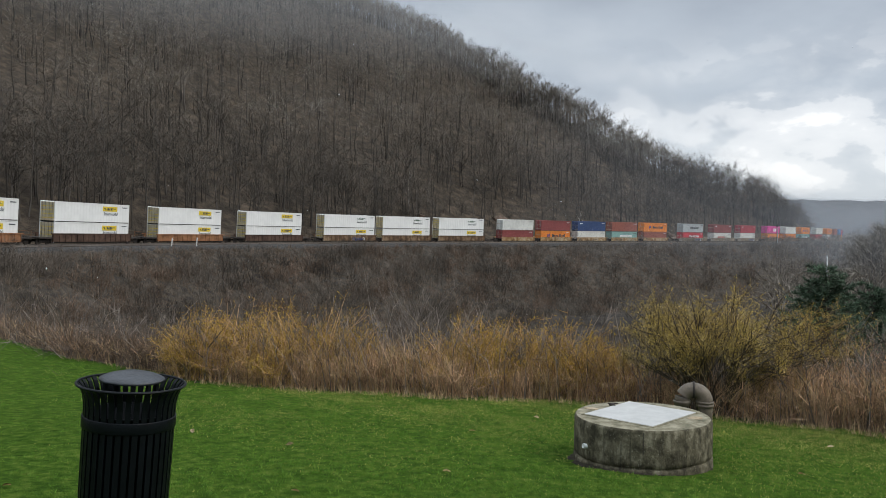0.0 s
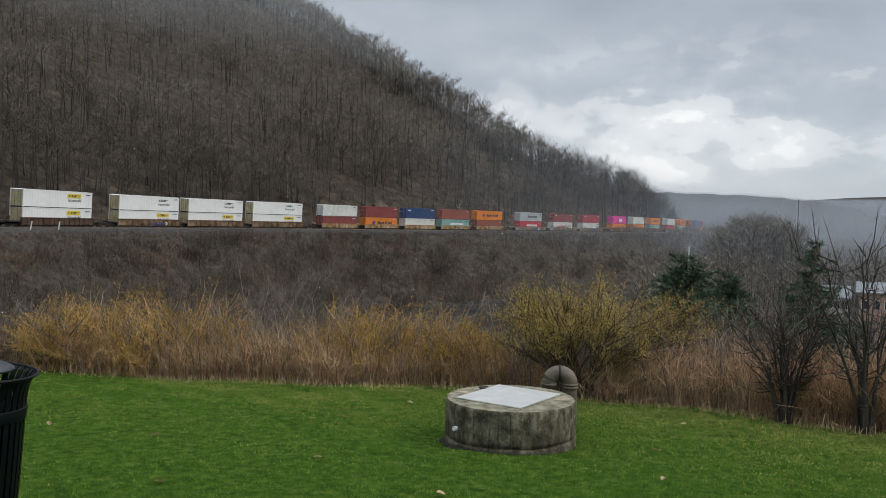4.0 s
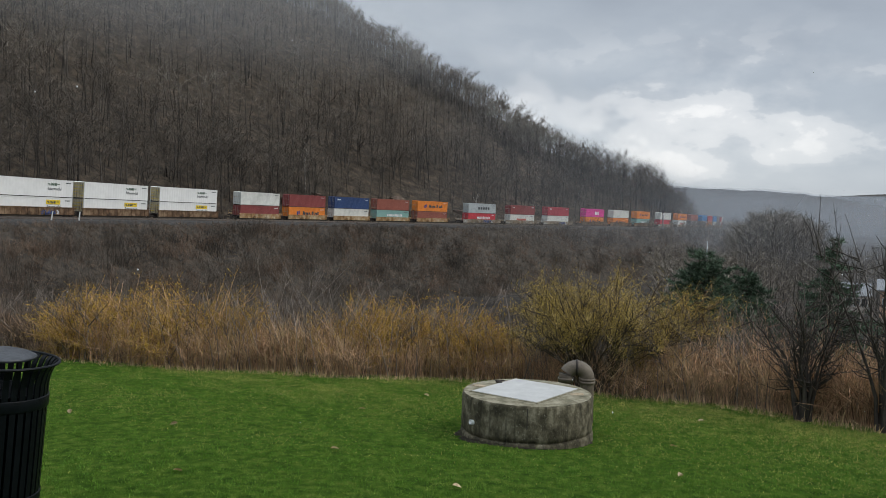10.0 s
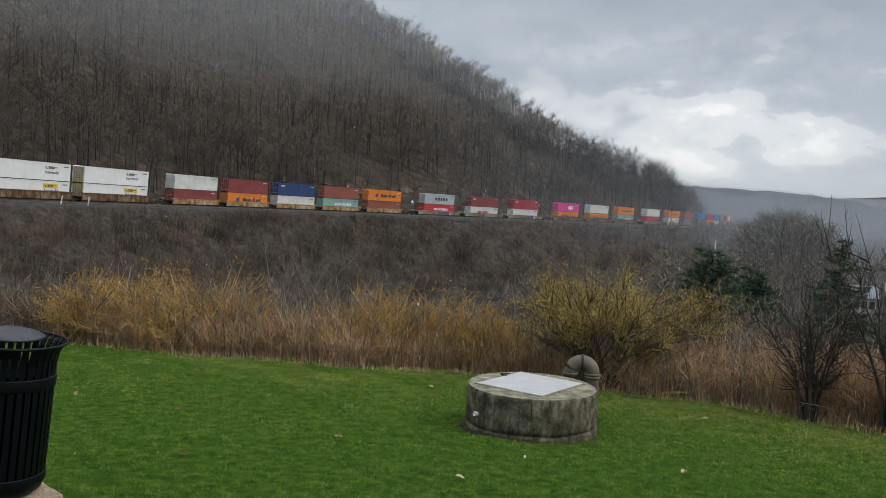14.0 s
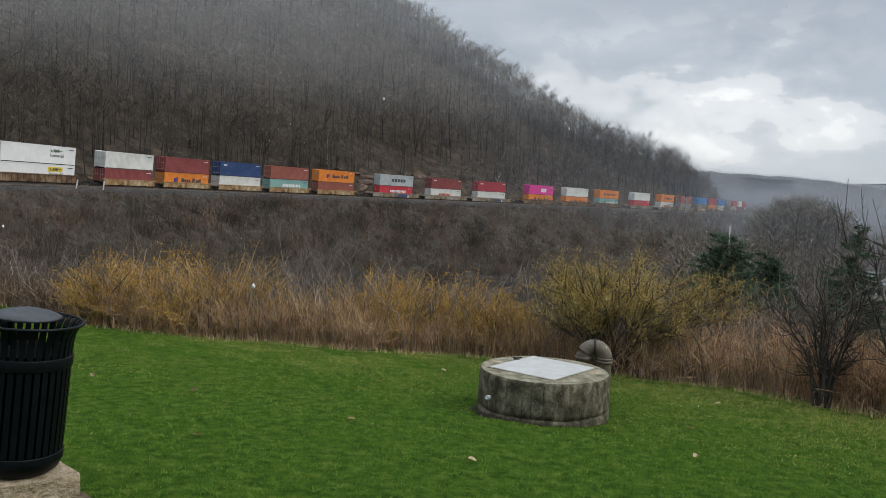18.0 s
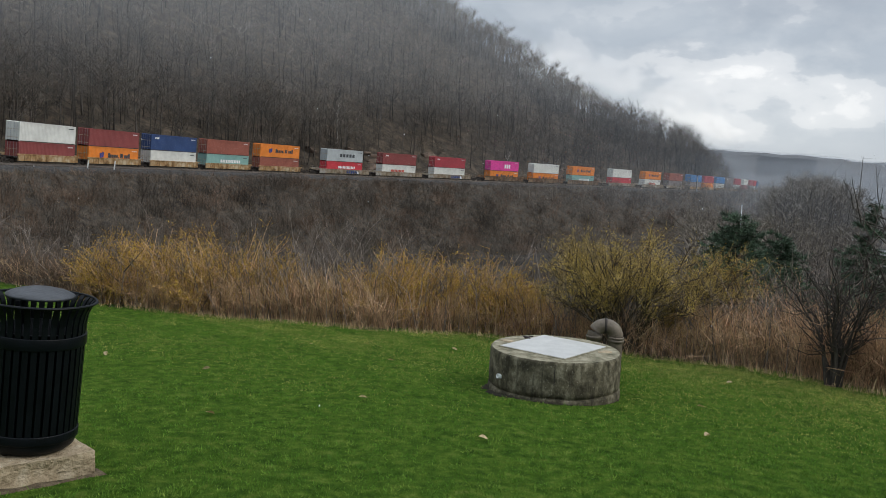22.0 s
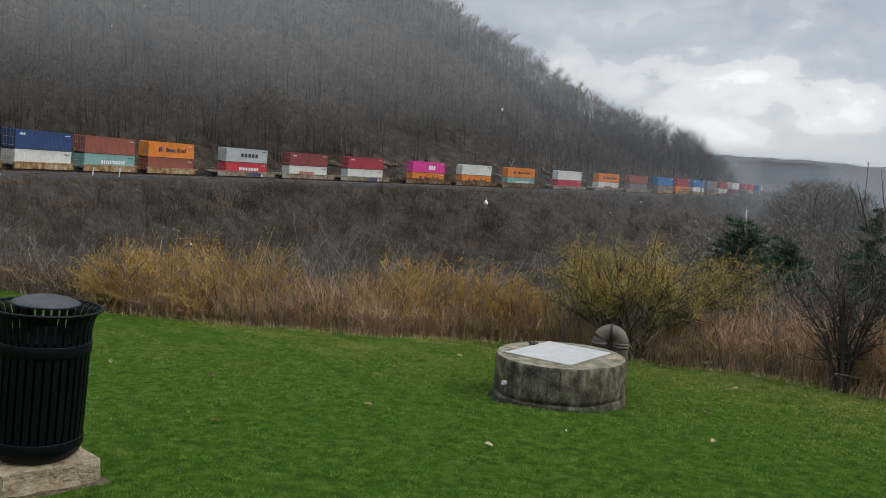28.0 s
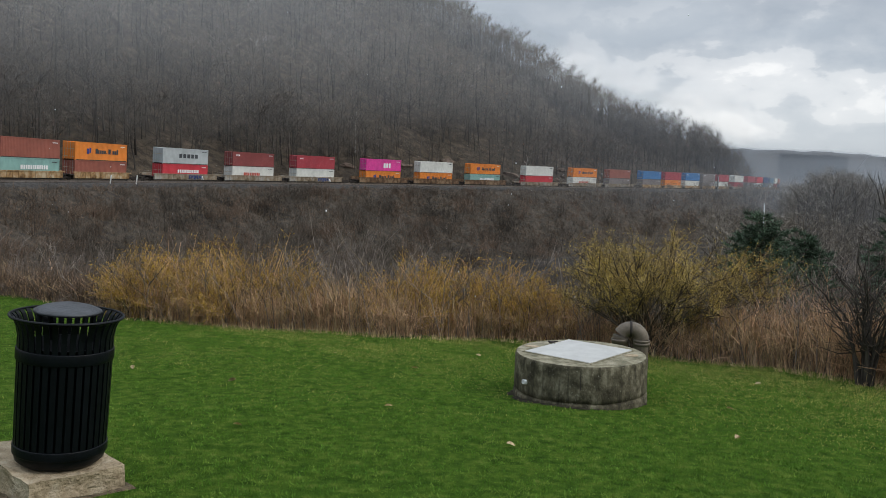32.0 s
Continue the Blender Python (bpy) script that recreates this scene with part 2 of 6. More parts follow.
def old_concrete(name):
    """Stained cast concrete: dark water streaks, pits and pale lichen specks."""
    m = surface(name, [(0.36, (0.040, 0.035, 0.022)), (0.47, (0.082, 0.072, 0.046)), (0.55, (0.130, 0.115, 0.076)), (0.68, (0.245, 0.220, 0.155))], 9.0, 0.92, bump=0.9, bump_scale=22, detail=15, streak=(1.0, 1.0, 0.75), relief=0.015)
    n, l = m.node_tree.nodes, m.node_tree.links
    b = n["Principled BSDF"]
    base = b.inputs["Base Color"].links[0].from_socket
    tc, sp, rp, mx = n.new("ShaderNodeTexCoord"), n.new("ShaderNodeTexNoise"), n.new("ShaderNodeValToRGB"), n.new("ShaderNodeMix")
    sp.inputs["Scale"].default_value, sp.inputs["Detail"].default_value, sp.inputs["Roughness"].default_value = 42, 6, 0.7
    l.new(tc.outputs["Object"], sp.inputs["Vector"])
    ramp_stops(rp, [(0.60, (0, 0, 0)), (0.68, (0.7, 0.7, 0.7))])
    l.new(sp.outputs[0], rp.inputs[0])
    mx.data_type = "RGBA"
    mx.inputs[7].default_value = (0.33, 0.31, 0.24, 1)
    l.new(rp.outputs[0], mx.inputs[0])
    l.new(base, mx.inputs[6])
    run, rn, rr, rm = n.new("ShaderNodeMapping"), n.new("ShaderNodeTexNoise"), n.new("ShaderNodeValToRGB"), n.new("ShaderNodeMix")
    run.inputs["Scale"].default_value = (1, 1, 0.07)
    l.new(tc.outputs["Object"], run.inputs["Vector"])
    rn.inputs["Scale"].default_value, rn.inputs["Detail"].default_value = 26, 8
    l.new(run.outputs[0], rn.inputs["Vector"])
    ramp_stops(rr, [(0.56, (0, 0, 0)), (0.70, (0.55, 0.55, 0.55))])
    l.new(rn.outputs[0], rr.inputs[0])
    rm.data_type = "RGBA"
    rm.inputs[7].default_value = (0.022, 0.020, 0.014, 1)
    l.new(rr.outputs[0], rm.inputs[0])
    l.new(mx.outputs[2], rm.inputs[6])
    l.new(rm.outputs[2], b.inputs["Base Color"])
    return m


CONCRETE = old_concrete("weathered_concrete")
PADSTONE = surface("tan_concrete", [(0.3, (0.17, 0.125, 0.075)), (0.5, (0.36, 0.285, 0.185)), (0.7, (0.48, 0.40, 0.29))], 9, 0.9, bump=1.0, bump_scale=34, detail=11, relief=0.025)
RIMSTONE = surface("mossy_concrete_top", [(0.32, (0.085, 0.080, 0.050)), (0.5, (0.205, 0.185, 0.125)), (0.68, (0.35, 0.32, 0.235))], 9, 0.9, bump=0.4, bump_scale=50, detail=9)
HATCH = surface("pale_hatch", tones((0.465, 0.46, 0.435), 0.10), 5, 0.5, bump=0.08, bump_scale=30, detail=9)
PIPE = surface("grey_brown_pipe", [(0.35, (0.090, 0.070, 0.049)), (0.65, (0.175, 0.140, 0.100))], 9, 0.6, bump=0.2, bump_scale=60)
TANSOIL = surface("dry_tan_soil", tones((0.105, 0.080, 0.050), 0.5), 14, 0.95, bump=1.0, bump_scale=40, relief=0.03)
SOIL = surface("bare_soil", tones((0.032, 0.026, 0.018), 0.5), 9, 0.95, bump=0.9, bump_scale=35, relief=0.03)
BLACKSTEEL = surface("black_coated_steel", tones((0.0030, 0.0042, 0.0055), 0.3), 12, 0.42, bump=0.15, bump_scale=90)
BLACKSTEEL.node_tree.nodes["Principled BSDF"].inputs["Specular IOR Level"].default_value = 0.14
LIDSTEEL = surface("worn_black_lid", tones((0.030, 0.033, 0.038), 0.5), 8, 0.42, bump=0.2, bump_scale=70)
WHITEPVC = surface("white_plastic", tones((0.75, 0.75, 0.73), 0.05), 8, 0.5, bump=0.05)
RAIL = surface("worn_rail", tones((0.20, 0.17, 0.145)), 6, 0.5, metal=0.6, bump=0.1)
TIE = surface("creosote_ties", tones((0.06, 0.05, 0.042), 0.35), 1.5, 0.95, bump=0.4, island=0.3)
GREYSTEEL = surface("galvanised_steel", tones((0.36, 0.37, 0.38)), 8, 0.5, metal=0.5, bump=0.1)
WELLBROWN = surface("rusty_brown_well", tones((0.085, 0.052, 0.038), 0.45), 0.9, 0.8, bump=0.3, detail=9)
WELLTAN = surface("weathered_tan_well", [(0.36, (0.052, 0.036, 0.026)), (0.5, (0.145, 0.088, 0.052)), (0.64, (0.28, 0.195, 0.12))], 0.6, 0.8, bump=0.3, detail=9)
WELLRUST = surface("rust_orange_well", tones((0.25, 0.12, 0.06), 0.4), 0.8, 0.8, bump=0.3, detail=9)
WELLYELLOW = surface("faded_yellow_well", [(0.36, (0.13, 0.075, 0.038)), (0.5, (0.37, 0.23, 0.105)), (0.64, (0.52, 0.42, 0.28))], 0.6, 0.75, bump=0.3, detail=9)
WELLGREY = surface("dusty_grey_well", [(0.36, (0.12, 0.09, 0.06)), (0.5, (0.28, 0.22, 0.15)), (0.64, (0.36, 0.34, 0.30))], 0.6, 0.8, bump=0.3, detail=9)
# dark underframe tone, with the shade of the gap between boxes put in
GAPSHADE = surface("gap_shaded_bottom_rail", tones((0.07, 0.062, 0.055), 0.4), 0.7, 0.8, bump=0.2, detail=9)
TRUCK = surface("grimy_truck_steel", tones((0.045, 0.038, 0.033), 0.35), 3, 0.8, bump=0.3)


def paint(name, c, spread=0.13):
    return surface(name, tones(c, spread), 0.55, 0.5, bump=0.06, bump_scale=6, detail=10)


BOX = {
    "white": paint("white_box_paint", (0.80, 0.80, 0.77), 0.06), "pearl": paint("off_white_box_paint", (0.68, 0.68, 0.63)),
    "grey": paint("light_grey_box_paint", (0.44, 0.47, 0.47)), "maroon": paint("maroon_box_paint", (0.25, 0.060, 0.056)),
    "red": paint("red_box_paint", (0.38, 0.05, 0.065)), "scarlet": paint("scarlet_box_paint", (0.55, 0.045, 0.06)),
    "orange": paint("orange_box_paint", (0.75, 0.235, 0.035)), "blue": paint("navy_box_paint", (0.032, 0.065, 0.17)),
    "azure": paint("azure_box_paint", (0.05, 0.19, 0.42)), "brown": paint("red_brown_box_paint", (0.30, 0.096, 0.066)),
    "teal": paint("pale_teal_box_paint", (0.24, 0.42, 0.38)), "pink": paint("magenta_box_paint", (0.72, 0.06, 0.32)),
    "dusk": paint("grey_brown_box_paint", (0.22, 0.19, 0.18)), "steel": paint("steel_blue_box_paint", (0.12, 0.2, 0.27)),
}
YELLOW = paint("yellow_sign_paint", (0.75, 0.55, 0.03), 0.08)
INK = paint("dark_lettering_paint", (0.05, 0.055, 0.06), 0.2)
INKBLUE = paint("blue_lettering_paint", (0.03, 0.05, 0.22), 0.2)
INKWHITE = paint("white_lettering_paint", (0.8, 0.8, 0.8), 0.05)
INKRED = paint("red_lettering_paint", (0.5, 0.09, 0.06), 0.2)
INKGREEN = paint("faded_green_lettering_paint", (0.10, 0.15, 0.11), 0.3)
STAIN = paint("dirty_door_paint", (0.55, 0.47, 0.32), 0.3)
TAGBLUE = paint("blue_tag_paint", (0.03, 0.06, 0.2), 0.4)

# ---- mesh helpers ----


def part(name, bm, material, parent, label=""):
    me = bpy.data.meshes.new(name)
    bm.to_mesh(me)
    bm.free()
    me.materials.append(material)
    ob = new(name, me)
    ob.parent = parent
    if label:
        ob["label"] = label
    return ob


def soup(name, verts, polys, material, parent=None, smooth=False):
    """One mesh from numpy arrays: polys is a list of index arrays, (n, 3) or (n, 4)."""
    me = bpy.data.meshes.new(name)
    verts = np.asarray(verts, np.float32)
    me.vertices.add(len(verts))
    me.vertices.foreach_set("co", verts.ravel())
    polys = [np.asarray(p, np.int32) for p in polys if len(p)]
    loops = np.concatenate([p.ravel() for p in polys])
    sizes = np.concatenate([np.full(len(p), p.shape[1], np.int32) for p in polys])
    me.loops.add(len(loops))
    me.loops.foreach_set("vertex_index", loops)
    me.polygons.add(len(sizes))
    me.polygons.foreach_set("loop_start", np.concatenate([[0], np.cumsum(sizes)[:-1]]).astype(np.int32))
    for m in material if isinstance(material, (list, tuple)) else [material]:
        me.materials.append(m)
    me.update(calc_edges=True)
    if smooth:
        me.polygons.foreach_set("use_smooth", np.ones(len(sizes), bool))
    ob = new(name, me)
    ob.parent = parent
    return ob


def empty(name, m=None):
    ob = new(name)
    ob.empty_display_size = 0.2
    if m is not None:
        ob.matrix_basis = m
    return ob


def box(bm, x0, x1, y0, y1, z0, z1, bevel=0.0):
    r = bmesh.ops.create_cube(bm, size=1, matrix=Matrix.Translation(((x0 + x1) / 2, (y0 + y1) / 2, (z0 + z1) / 2)) @ Matrix.Diagonal((x1 - x0, y1 - y0, z1 - z0, 1)))
    if bevel:
        edges = list({e for v in r["verts"] for e in v.link_edges})
        bmesh.ops.bevel(bm, geom=edges, offset=bevel, segments=2, affect="EDGES")
    return bm


def boxed(*a, **k):
    return box(bmesh.new(), *a, **k)


def lathe(profile, n=48, bm=None, m=None):
    """A turned form from (radius, z) rows."""
    bm = bm or bmesh.new()
    rings = []
    for r, z in profile:
        ring = []
        for i in range(n):
            a = 2 * math.pi * i / n
            v = Vector((r * math.cos(a), r * math.sin(a), z))
            ring.append(bm.verts.new(m @ v if m else v))
        rings.append(ring)
    for a, b in zip(rings, rings[1:]):
        for i in range(n):
            bm.faces.new((a[i], a[(i + 1) % n], b[(i + 1) % n], b[i])).smooth = True
    return bm


def tubes(lines, sides=4):
    """Tapered tubes as arrays: lines of (points (k, 3), radii (k,)). Returns verts, quads."""
    vs, qs, base = [], [], 0
    ang = np.arange(sides) * 2 * np.pi / sides
    for p, r in lines:
        p, r = np.asarray(p, float), np.asarray(r, float)
        d = np.gradient(p, axis=0)
        d /= np.linalg.norm(d, axis=1)[:, None] + 1e-9
        ref = np.where(np.abs(d[:, 2:3]) < 0.9, [[0.0, 0, 1]], [[1.0, 0, 0]])
        a = np.cross(d, ref)
        a /= np.linalg.norm(a, axis=1)[:, None] + 1e-9
        b = np.cross(d, a)
        ring = p[:, None] + r[:, None, None] * (np.cos(ang)[None, :, None] * a[:, None] + np.sin(ang)[None, :, None] * b[:, None])
        k = len(p)
        vs.append(ring.reshape(-1, 3))
        i = np.arange(k - 1)[:, None] * sides
        j = np.arange(sides)[None]
        jn = (j + 1) % sides
        qs.append(np.stack([i + j, i + jn, i + sides + jn, i + sides + j], -1).reshape(-1, 4) + base)
        base += k * sides
    return np.concatenate(vs), np.concatenate(qs)


def slivers(a, b, width, rng):
    """Thin pointed twigs from a to b (n, 3), each of one tall triangle pair set crosswise. Returns verts, tris."""
    n = len(a)
    d = b - a
    side = np.cross(d, rng.normal(size=(n, 3)))
    side /= np.linalg.norm(side, axis=1)[:, None] + 1e-9
    w = np.broadcast_to(np.asarray(width, float), (n,))[:, None] / 2
    v = np.stack([a - side * w, a + side * w, b], 1).reshape(-1, 3)
    return v, np.arange(3 * n).reshape(-1, 3)


def scatter(templates, places, yaw, scale, tall, pick):
    """Copies of (verts, polys) templates laid out as one set of arrays."""
    vs, out, base = [], {3: [], 4: []}, 0
    for k, (tv, tp) in enumerate(templates):
        sel = np.where(pick == k)[0]
        if not len(sel):
            continue
        c, s = np.cos(yaw[sel]), np.sin(yaw[sel])
        v = np.empty((len(sel), len(tv), 3))
        v[..., 0] = (tv[None, :, 0] * c[:, None] - tv[None, :, 1] * s[:, None]) * scale[sel, None] + places[sel, None, 0]
        v[..., 1] = (tv[None, :, 0] * s[:, None] + tv[None, :, 1] * c[:, None]) * scale[sel, None] + places[sel, None, 1]
        v[..., 2] = tv[None, :, 2] * tall[sel, None] + places[sel, None, 2]
        vs.append(v.reshape(-1, 3))
        offs = base + np.arange(len(sel)) * len(tv)
        for p in tp:
            out[p.shape[1]].append((p[None] + offs[:, None, None]).reshape(-1, p.shape[1]))
        base += len(sel) * len(tv)
    return np.concatenate(vs), [np.concatenate(o) for o in out.values() if o]


# ---- plan: the line of the railway curve, then the lie of the land ----
KNOTS = (-140, -90, -40, 10, 60, 110, 160, 210, 260, 310, 360, 410, 460, 560, 700)
HEADS = (-27, -11, 4.7, 19.8, 35.8, 47.9, 52.5, 49.6, 44.7, 39.7, 34.6, 29.0, 23.4, 16, 16)
LINE_S = np.arange(-140.0, 701.0, 1.0)
LINE_H = np.radians(np.interp(LINE_S, KNOTS, HEADS))
_mid = (LINE_H[1:] + LINE_H[:-1]) / 2
LINE_X = np.concatenate([[0], np.cumsum(np.sin(_mid))])
LINE_Y = np.concatenate([[0], np.cumsum(np.cos(_mid))])
LINE_X += -53.0 - LINE_X[140]
LINE_Y += 125.3 - LINE_Y[140]
GRADE = -0.0048
CANT = 3.0


def rail_z(s):
    """Height of the rail tops: the line falls gently ahead."""
    return -0.1 + GRADE * np.clip(s, -60, 480)


def on_line(s, side=0.0):
    """Place and heading at s along the railway; side: metres towards the inside of the curve."""
    x, y, h = np.interp(s, LINE_S, LINE_X), np.interp(s, LINE_S, LINE_Y), np.interp(s, LINE_S, LINE_H)
    return x + side * np.cos(h), y - side * np.sin(h), h


RIDGE_AZ = (-60, -30, -12, -5.7, -1.5, 2.6, 4.6, 8.5, 10.8, 13.8, 16.0, 17.9, 20.7, 23.1, 24.4, 25.1, 27)
RIDGE_EL = (19, 19, 16.9, 15.4, 14.1, 11.95, 11.2, 9.8, 8.8, 7.4, 6.6, 6.05, 5.2, 4.25, 3.5, 2.6, -0.4)
EDGE_AZ = (-60, -40, -28.5, -24.5, -17.4, -9.2, 0.7, 8.7, 20.4, 27.5, 32, 36.4, 45, 60)
EDGE_R = (40, 36, 26.2, 19.6, 15.1, 13.7, 13.1, 13.3, 12.55, 12.2, 11.65, 11.5, 11.3, 11.5)
HILL_SLOPE = 0.62


def lawn_z(x, y):
    return -0.073 * y - 0.03 * x


def from_line(x, y):
    """Distance from the railway (positive inside the curve) and the place along it."""
    d2 = np.full(x.shape, 1e12)
    sgn, along = np.ones(x.shape), np.zeros(x.shape)
    for i in range(0, len(LINE_S), 4):
        dx, dy = x - LINE_X[i], y - LINE_Y[i]
        q = dx * dx + dy * dy
        near = q < d2
        d2, along = np.where(near, q, d2), np.where(near, LINE_S[i], along)
        sgn = np.where(near, np.sign(dx * np.cos(LINE_H[i]) - dy * np.sin(LINE_H[i])), sgn)
    return np.sqrt(d2) * sgn, along


def line_range(az):
    """How far off the railway is in each direction."""
    la, lr = np.degrees(np.arctan2(LINE_X[100:], LINE_Y[100:])), np.hypot(LINE_X[100:], LINE_Y[100:])
    return np.interp(az, la, lr)


def hill_brow(az):
    """How far off the hill's skyline stands."""
    t_el = np.tan(np.radians(np.interp(az, RIDGE_AZ, RIDGE_EL)))
    return np.minimum((line_range(az) + 11) * 0.46 / np.maximum(0.46 - t_el, 0.1), 640)


def front_ridge(az):
    """Height in degrees of the nearer far ridge across the valley."""
    return np.interp(az, (10, 19, 23.4, 29.3, 32.6, 35.5, 37.5, 42, 60), (2.3, 2.36, 2.3, 2.1, 1.78, 1.22, 0.65, 0.4, 0.4)) + 0.03 * np.sin(az * 2.7) + 0.02 * np.sin(az * 6.1 + 1)


def waves(x, y, size, seed):
    """Smooth unevenness about -1 to 1."""
    g = np.random.default_rng(seed)
    z = 0
    for k in range(5):
        a, p = g.uniform(0, 6.28, 2)
        f = (1.0 + 0.7 * k) / size
        z = z + np.sin((x * math.cos(a) + y * math.sin(a)) * f * 6.28 + p) / (1 + 0.6 * k)
    return z / 2.2


def land(x, y):
    """Height of the ground."""
    x, y = np.asarray(x, float), np.asarray(y, float)
    r = np.hypot(x, y)
    az = np.degrees(np.arctan2(x, y))
    u, along = from_line(x, y)
    floor = -17 + 4.5 * np.clip((az - 27) / 6, 0, 1) + 1.2 * waves(x, y, 60, 3)
    bed = rail_z(along) - 0.62
    bank = np.where(u > 7.2, bed - 0.5 * (u - 7.2) + 0.9 * waves(x, y, 22, 5) * np.clip((u - 8) / 10, 0, 1), bed)
    over = r - np.interp(az, EDGE_AZ, EDGE_R)
    knoll = lawn_z(x, y) - np.where(over > 0.8, (0.42 - 0.14 * np.clip((az - 12) / 10, 0, 1)) * (over - 0.8), 0) + 0.02 * waves(x, y, 5, 8) - 0.055 * np.exp(-((x - 2.145) ** 2 + (y - 8.85) ** 2) / 1.7)
    inside = np.maximum(np.maximum(bank, floor), knoll)
    # beyond the railway the wooded hill climbs to its ridge
    crown = np.interp(az, RIDGE_AZ, RIDGE_EL)
    m = HILL_SLOPE + 0.28 * np.clip((az - 17.5) / 5, 0, 1)
    back_u = np.maximum(-u - 11, 0)
    rise = bed + m * back_u + 1.6 * waves(x, y, 40, 9) * np.clip(back_u / 25, 0, 1)
    t_el = np.tan(np.radians(crown))
    brow = hill_brow(az)
    cap = EYE + t_el * np.minimum(r, brow) - 8.2 - 0.12 * np.maximum(r - brow, 0)
    hill = np.minimum(rise, cap)
    far = np.clip((r - 900) / 900, 0, 1)
    hill = np.minimum(hill, 190 + 20 * waves(x, y, 500, 4))
    hill = np.where(az > 25, np.minimum(hill, np.maximum(bed - 0.25 * (-u - 9).clip(0) * np.clip((az - 25) / 3, 0, 1), floor)), hill)
    z = np.where(u > 0, inside, hill)
    # away from the view the ground runs on gently
    behind = np.clip((np.abs(az) - 55) / 20, 0, 1)
    z = z * (1 - behind) + behind * (lawn_z(x, y).clip(-4, 4) + 2 * waves(x, y, 90, 11) * np.clip((r - 20) / 60, 0, 1))
    # far ridges across the valley
    front_el = front_ridge(az)
    front = np.where(r < 1750, far * 1.06 * r * np.tan(np.radians(front_el)), 1750 * np.tan(np.radians(front_el)) - 0.1 * (r - 1750))
    behind_front = np.clip((r - 2200) / 1300, 0, 1) * r * np.tan(np.radians(np.interp(az, (28, 33, 37.5, 45), (1.5, 1.78, 2.0, 2.1)) + 0.02 * np.sin(az * 1.3)))
    range_z = np.maximum(front, behind_front)
    z = np.where((r > 900) & (az > 10) & (az < 75), np.maximum(range_z, floor), z)
    return z


AZ = np.radians(np.concatenate([np.arange(-180, -56, 6.0), np.arange(-56, 56, 0.6), np.arange(56, 180, 6.0)]))
RAD = np.concatenate([np.arange(0.6, 26, 0.6), np.geomspace(26, 420, 110)[1:], np.geomspace(420, 4200, 40)[1:]])
gx, gy = np.sin(AZ)[:, None] * RAD, np.cos(AZ)[:, None] * RAD
gz = land(gx, gy)
gv = np.concatenate([np.stack([gx, gy, gz], -1).reshape(-1, 3), [[0, 0, 0]]])
na, nr = len(AZ), len(RAD)
ia, ir = np.meshgrid(np.arange(na), np.arange(nr - 1), indexing="ij")
ib = (ia + 1) % na
gq = np.stack([ia * nr + ir, ib * nr + ir, ib * nr + ir + 1, ia * nr + ir + 1], -1).reshape(-1, 4)[:, ::-1]
ga = np.arange(na)
gt = np.stack([ga * nr, ((ga + 1) % na) * nr, np.full(na, na * nr)], -1)
ground = soup("ground", gv, [gq, gt], [LITTER, LAWN, HILLFLOOR, BANKFLOOR], smooth=True)
mx = (gx[ia, ir] + gx[ib, ir + 1]) / 2
my = (gy[ia, ir] + gy[ib, ir + 1]) / 2
mr, maz = np.hypot(mx, my), np.degrees(np.arctan2(mx, my))
slot = np.where(mr < np.interp(maz, EDGE_AZ, EDGE_R) + 0.3, 1, 0)
slot = np.where((np.abs(maz) > 60) & (mr < 60), 1, slot)
mu, _ = from_line(mx, my)
slot = np.where((mu < -8) & (mr < 900), 2, np.where((mu > 5) & (mu < 42) & (slot == 0) & (mr > 40), 3, slot)).ravel()
ground.data.polygons.foreach_set("material_index", np.concatenate([slot, np.ones(na, int)]).astype(np.int32))
tagged(ground, "mown green lawn falling to a scrubby valley below a wooded hill", "ground", kind="structure")
# ---- railway ----
S_STEP = np.arange(-130, 640, 4.0)


def rail_line(side, dz):
    """One running rail, a T profile swept along the curve."""
    prof = [(-0.07, 0.0), (0.07, 0.0), (0.02, 0.03), (0.02, 0.11), (0.037, 0.12), (0.037, 0.16), (-0.037, 0.16), (-0.037, 0.12), (-0.02, 0.11), (-0.02, 0.03)]
    x, y, h = on_line(S_STEP, side)
    vs = np.stack([np.stack([x + o * np.cos(h), y - o * np.sin(h), rail_z(S_STEP) + dz + w], -1) for o, w in prof], 1)
    k = len(prof)
    i, j = np.meshgrid(np.arange(len(x) - 1), np.arange(k), indexing="ij")
    q = np.stack([i * k + j, i * k + (j + 1) % k, (i + 1) * k + (j + 1) % k, (i + 1) * k + j], -1).reshape(-1, 4)
    return vs.reshape(-1, 3), q


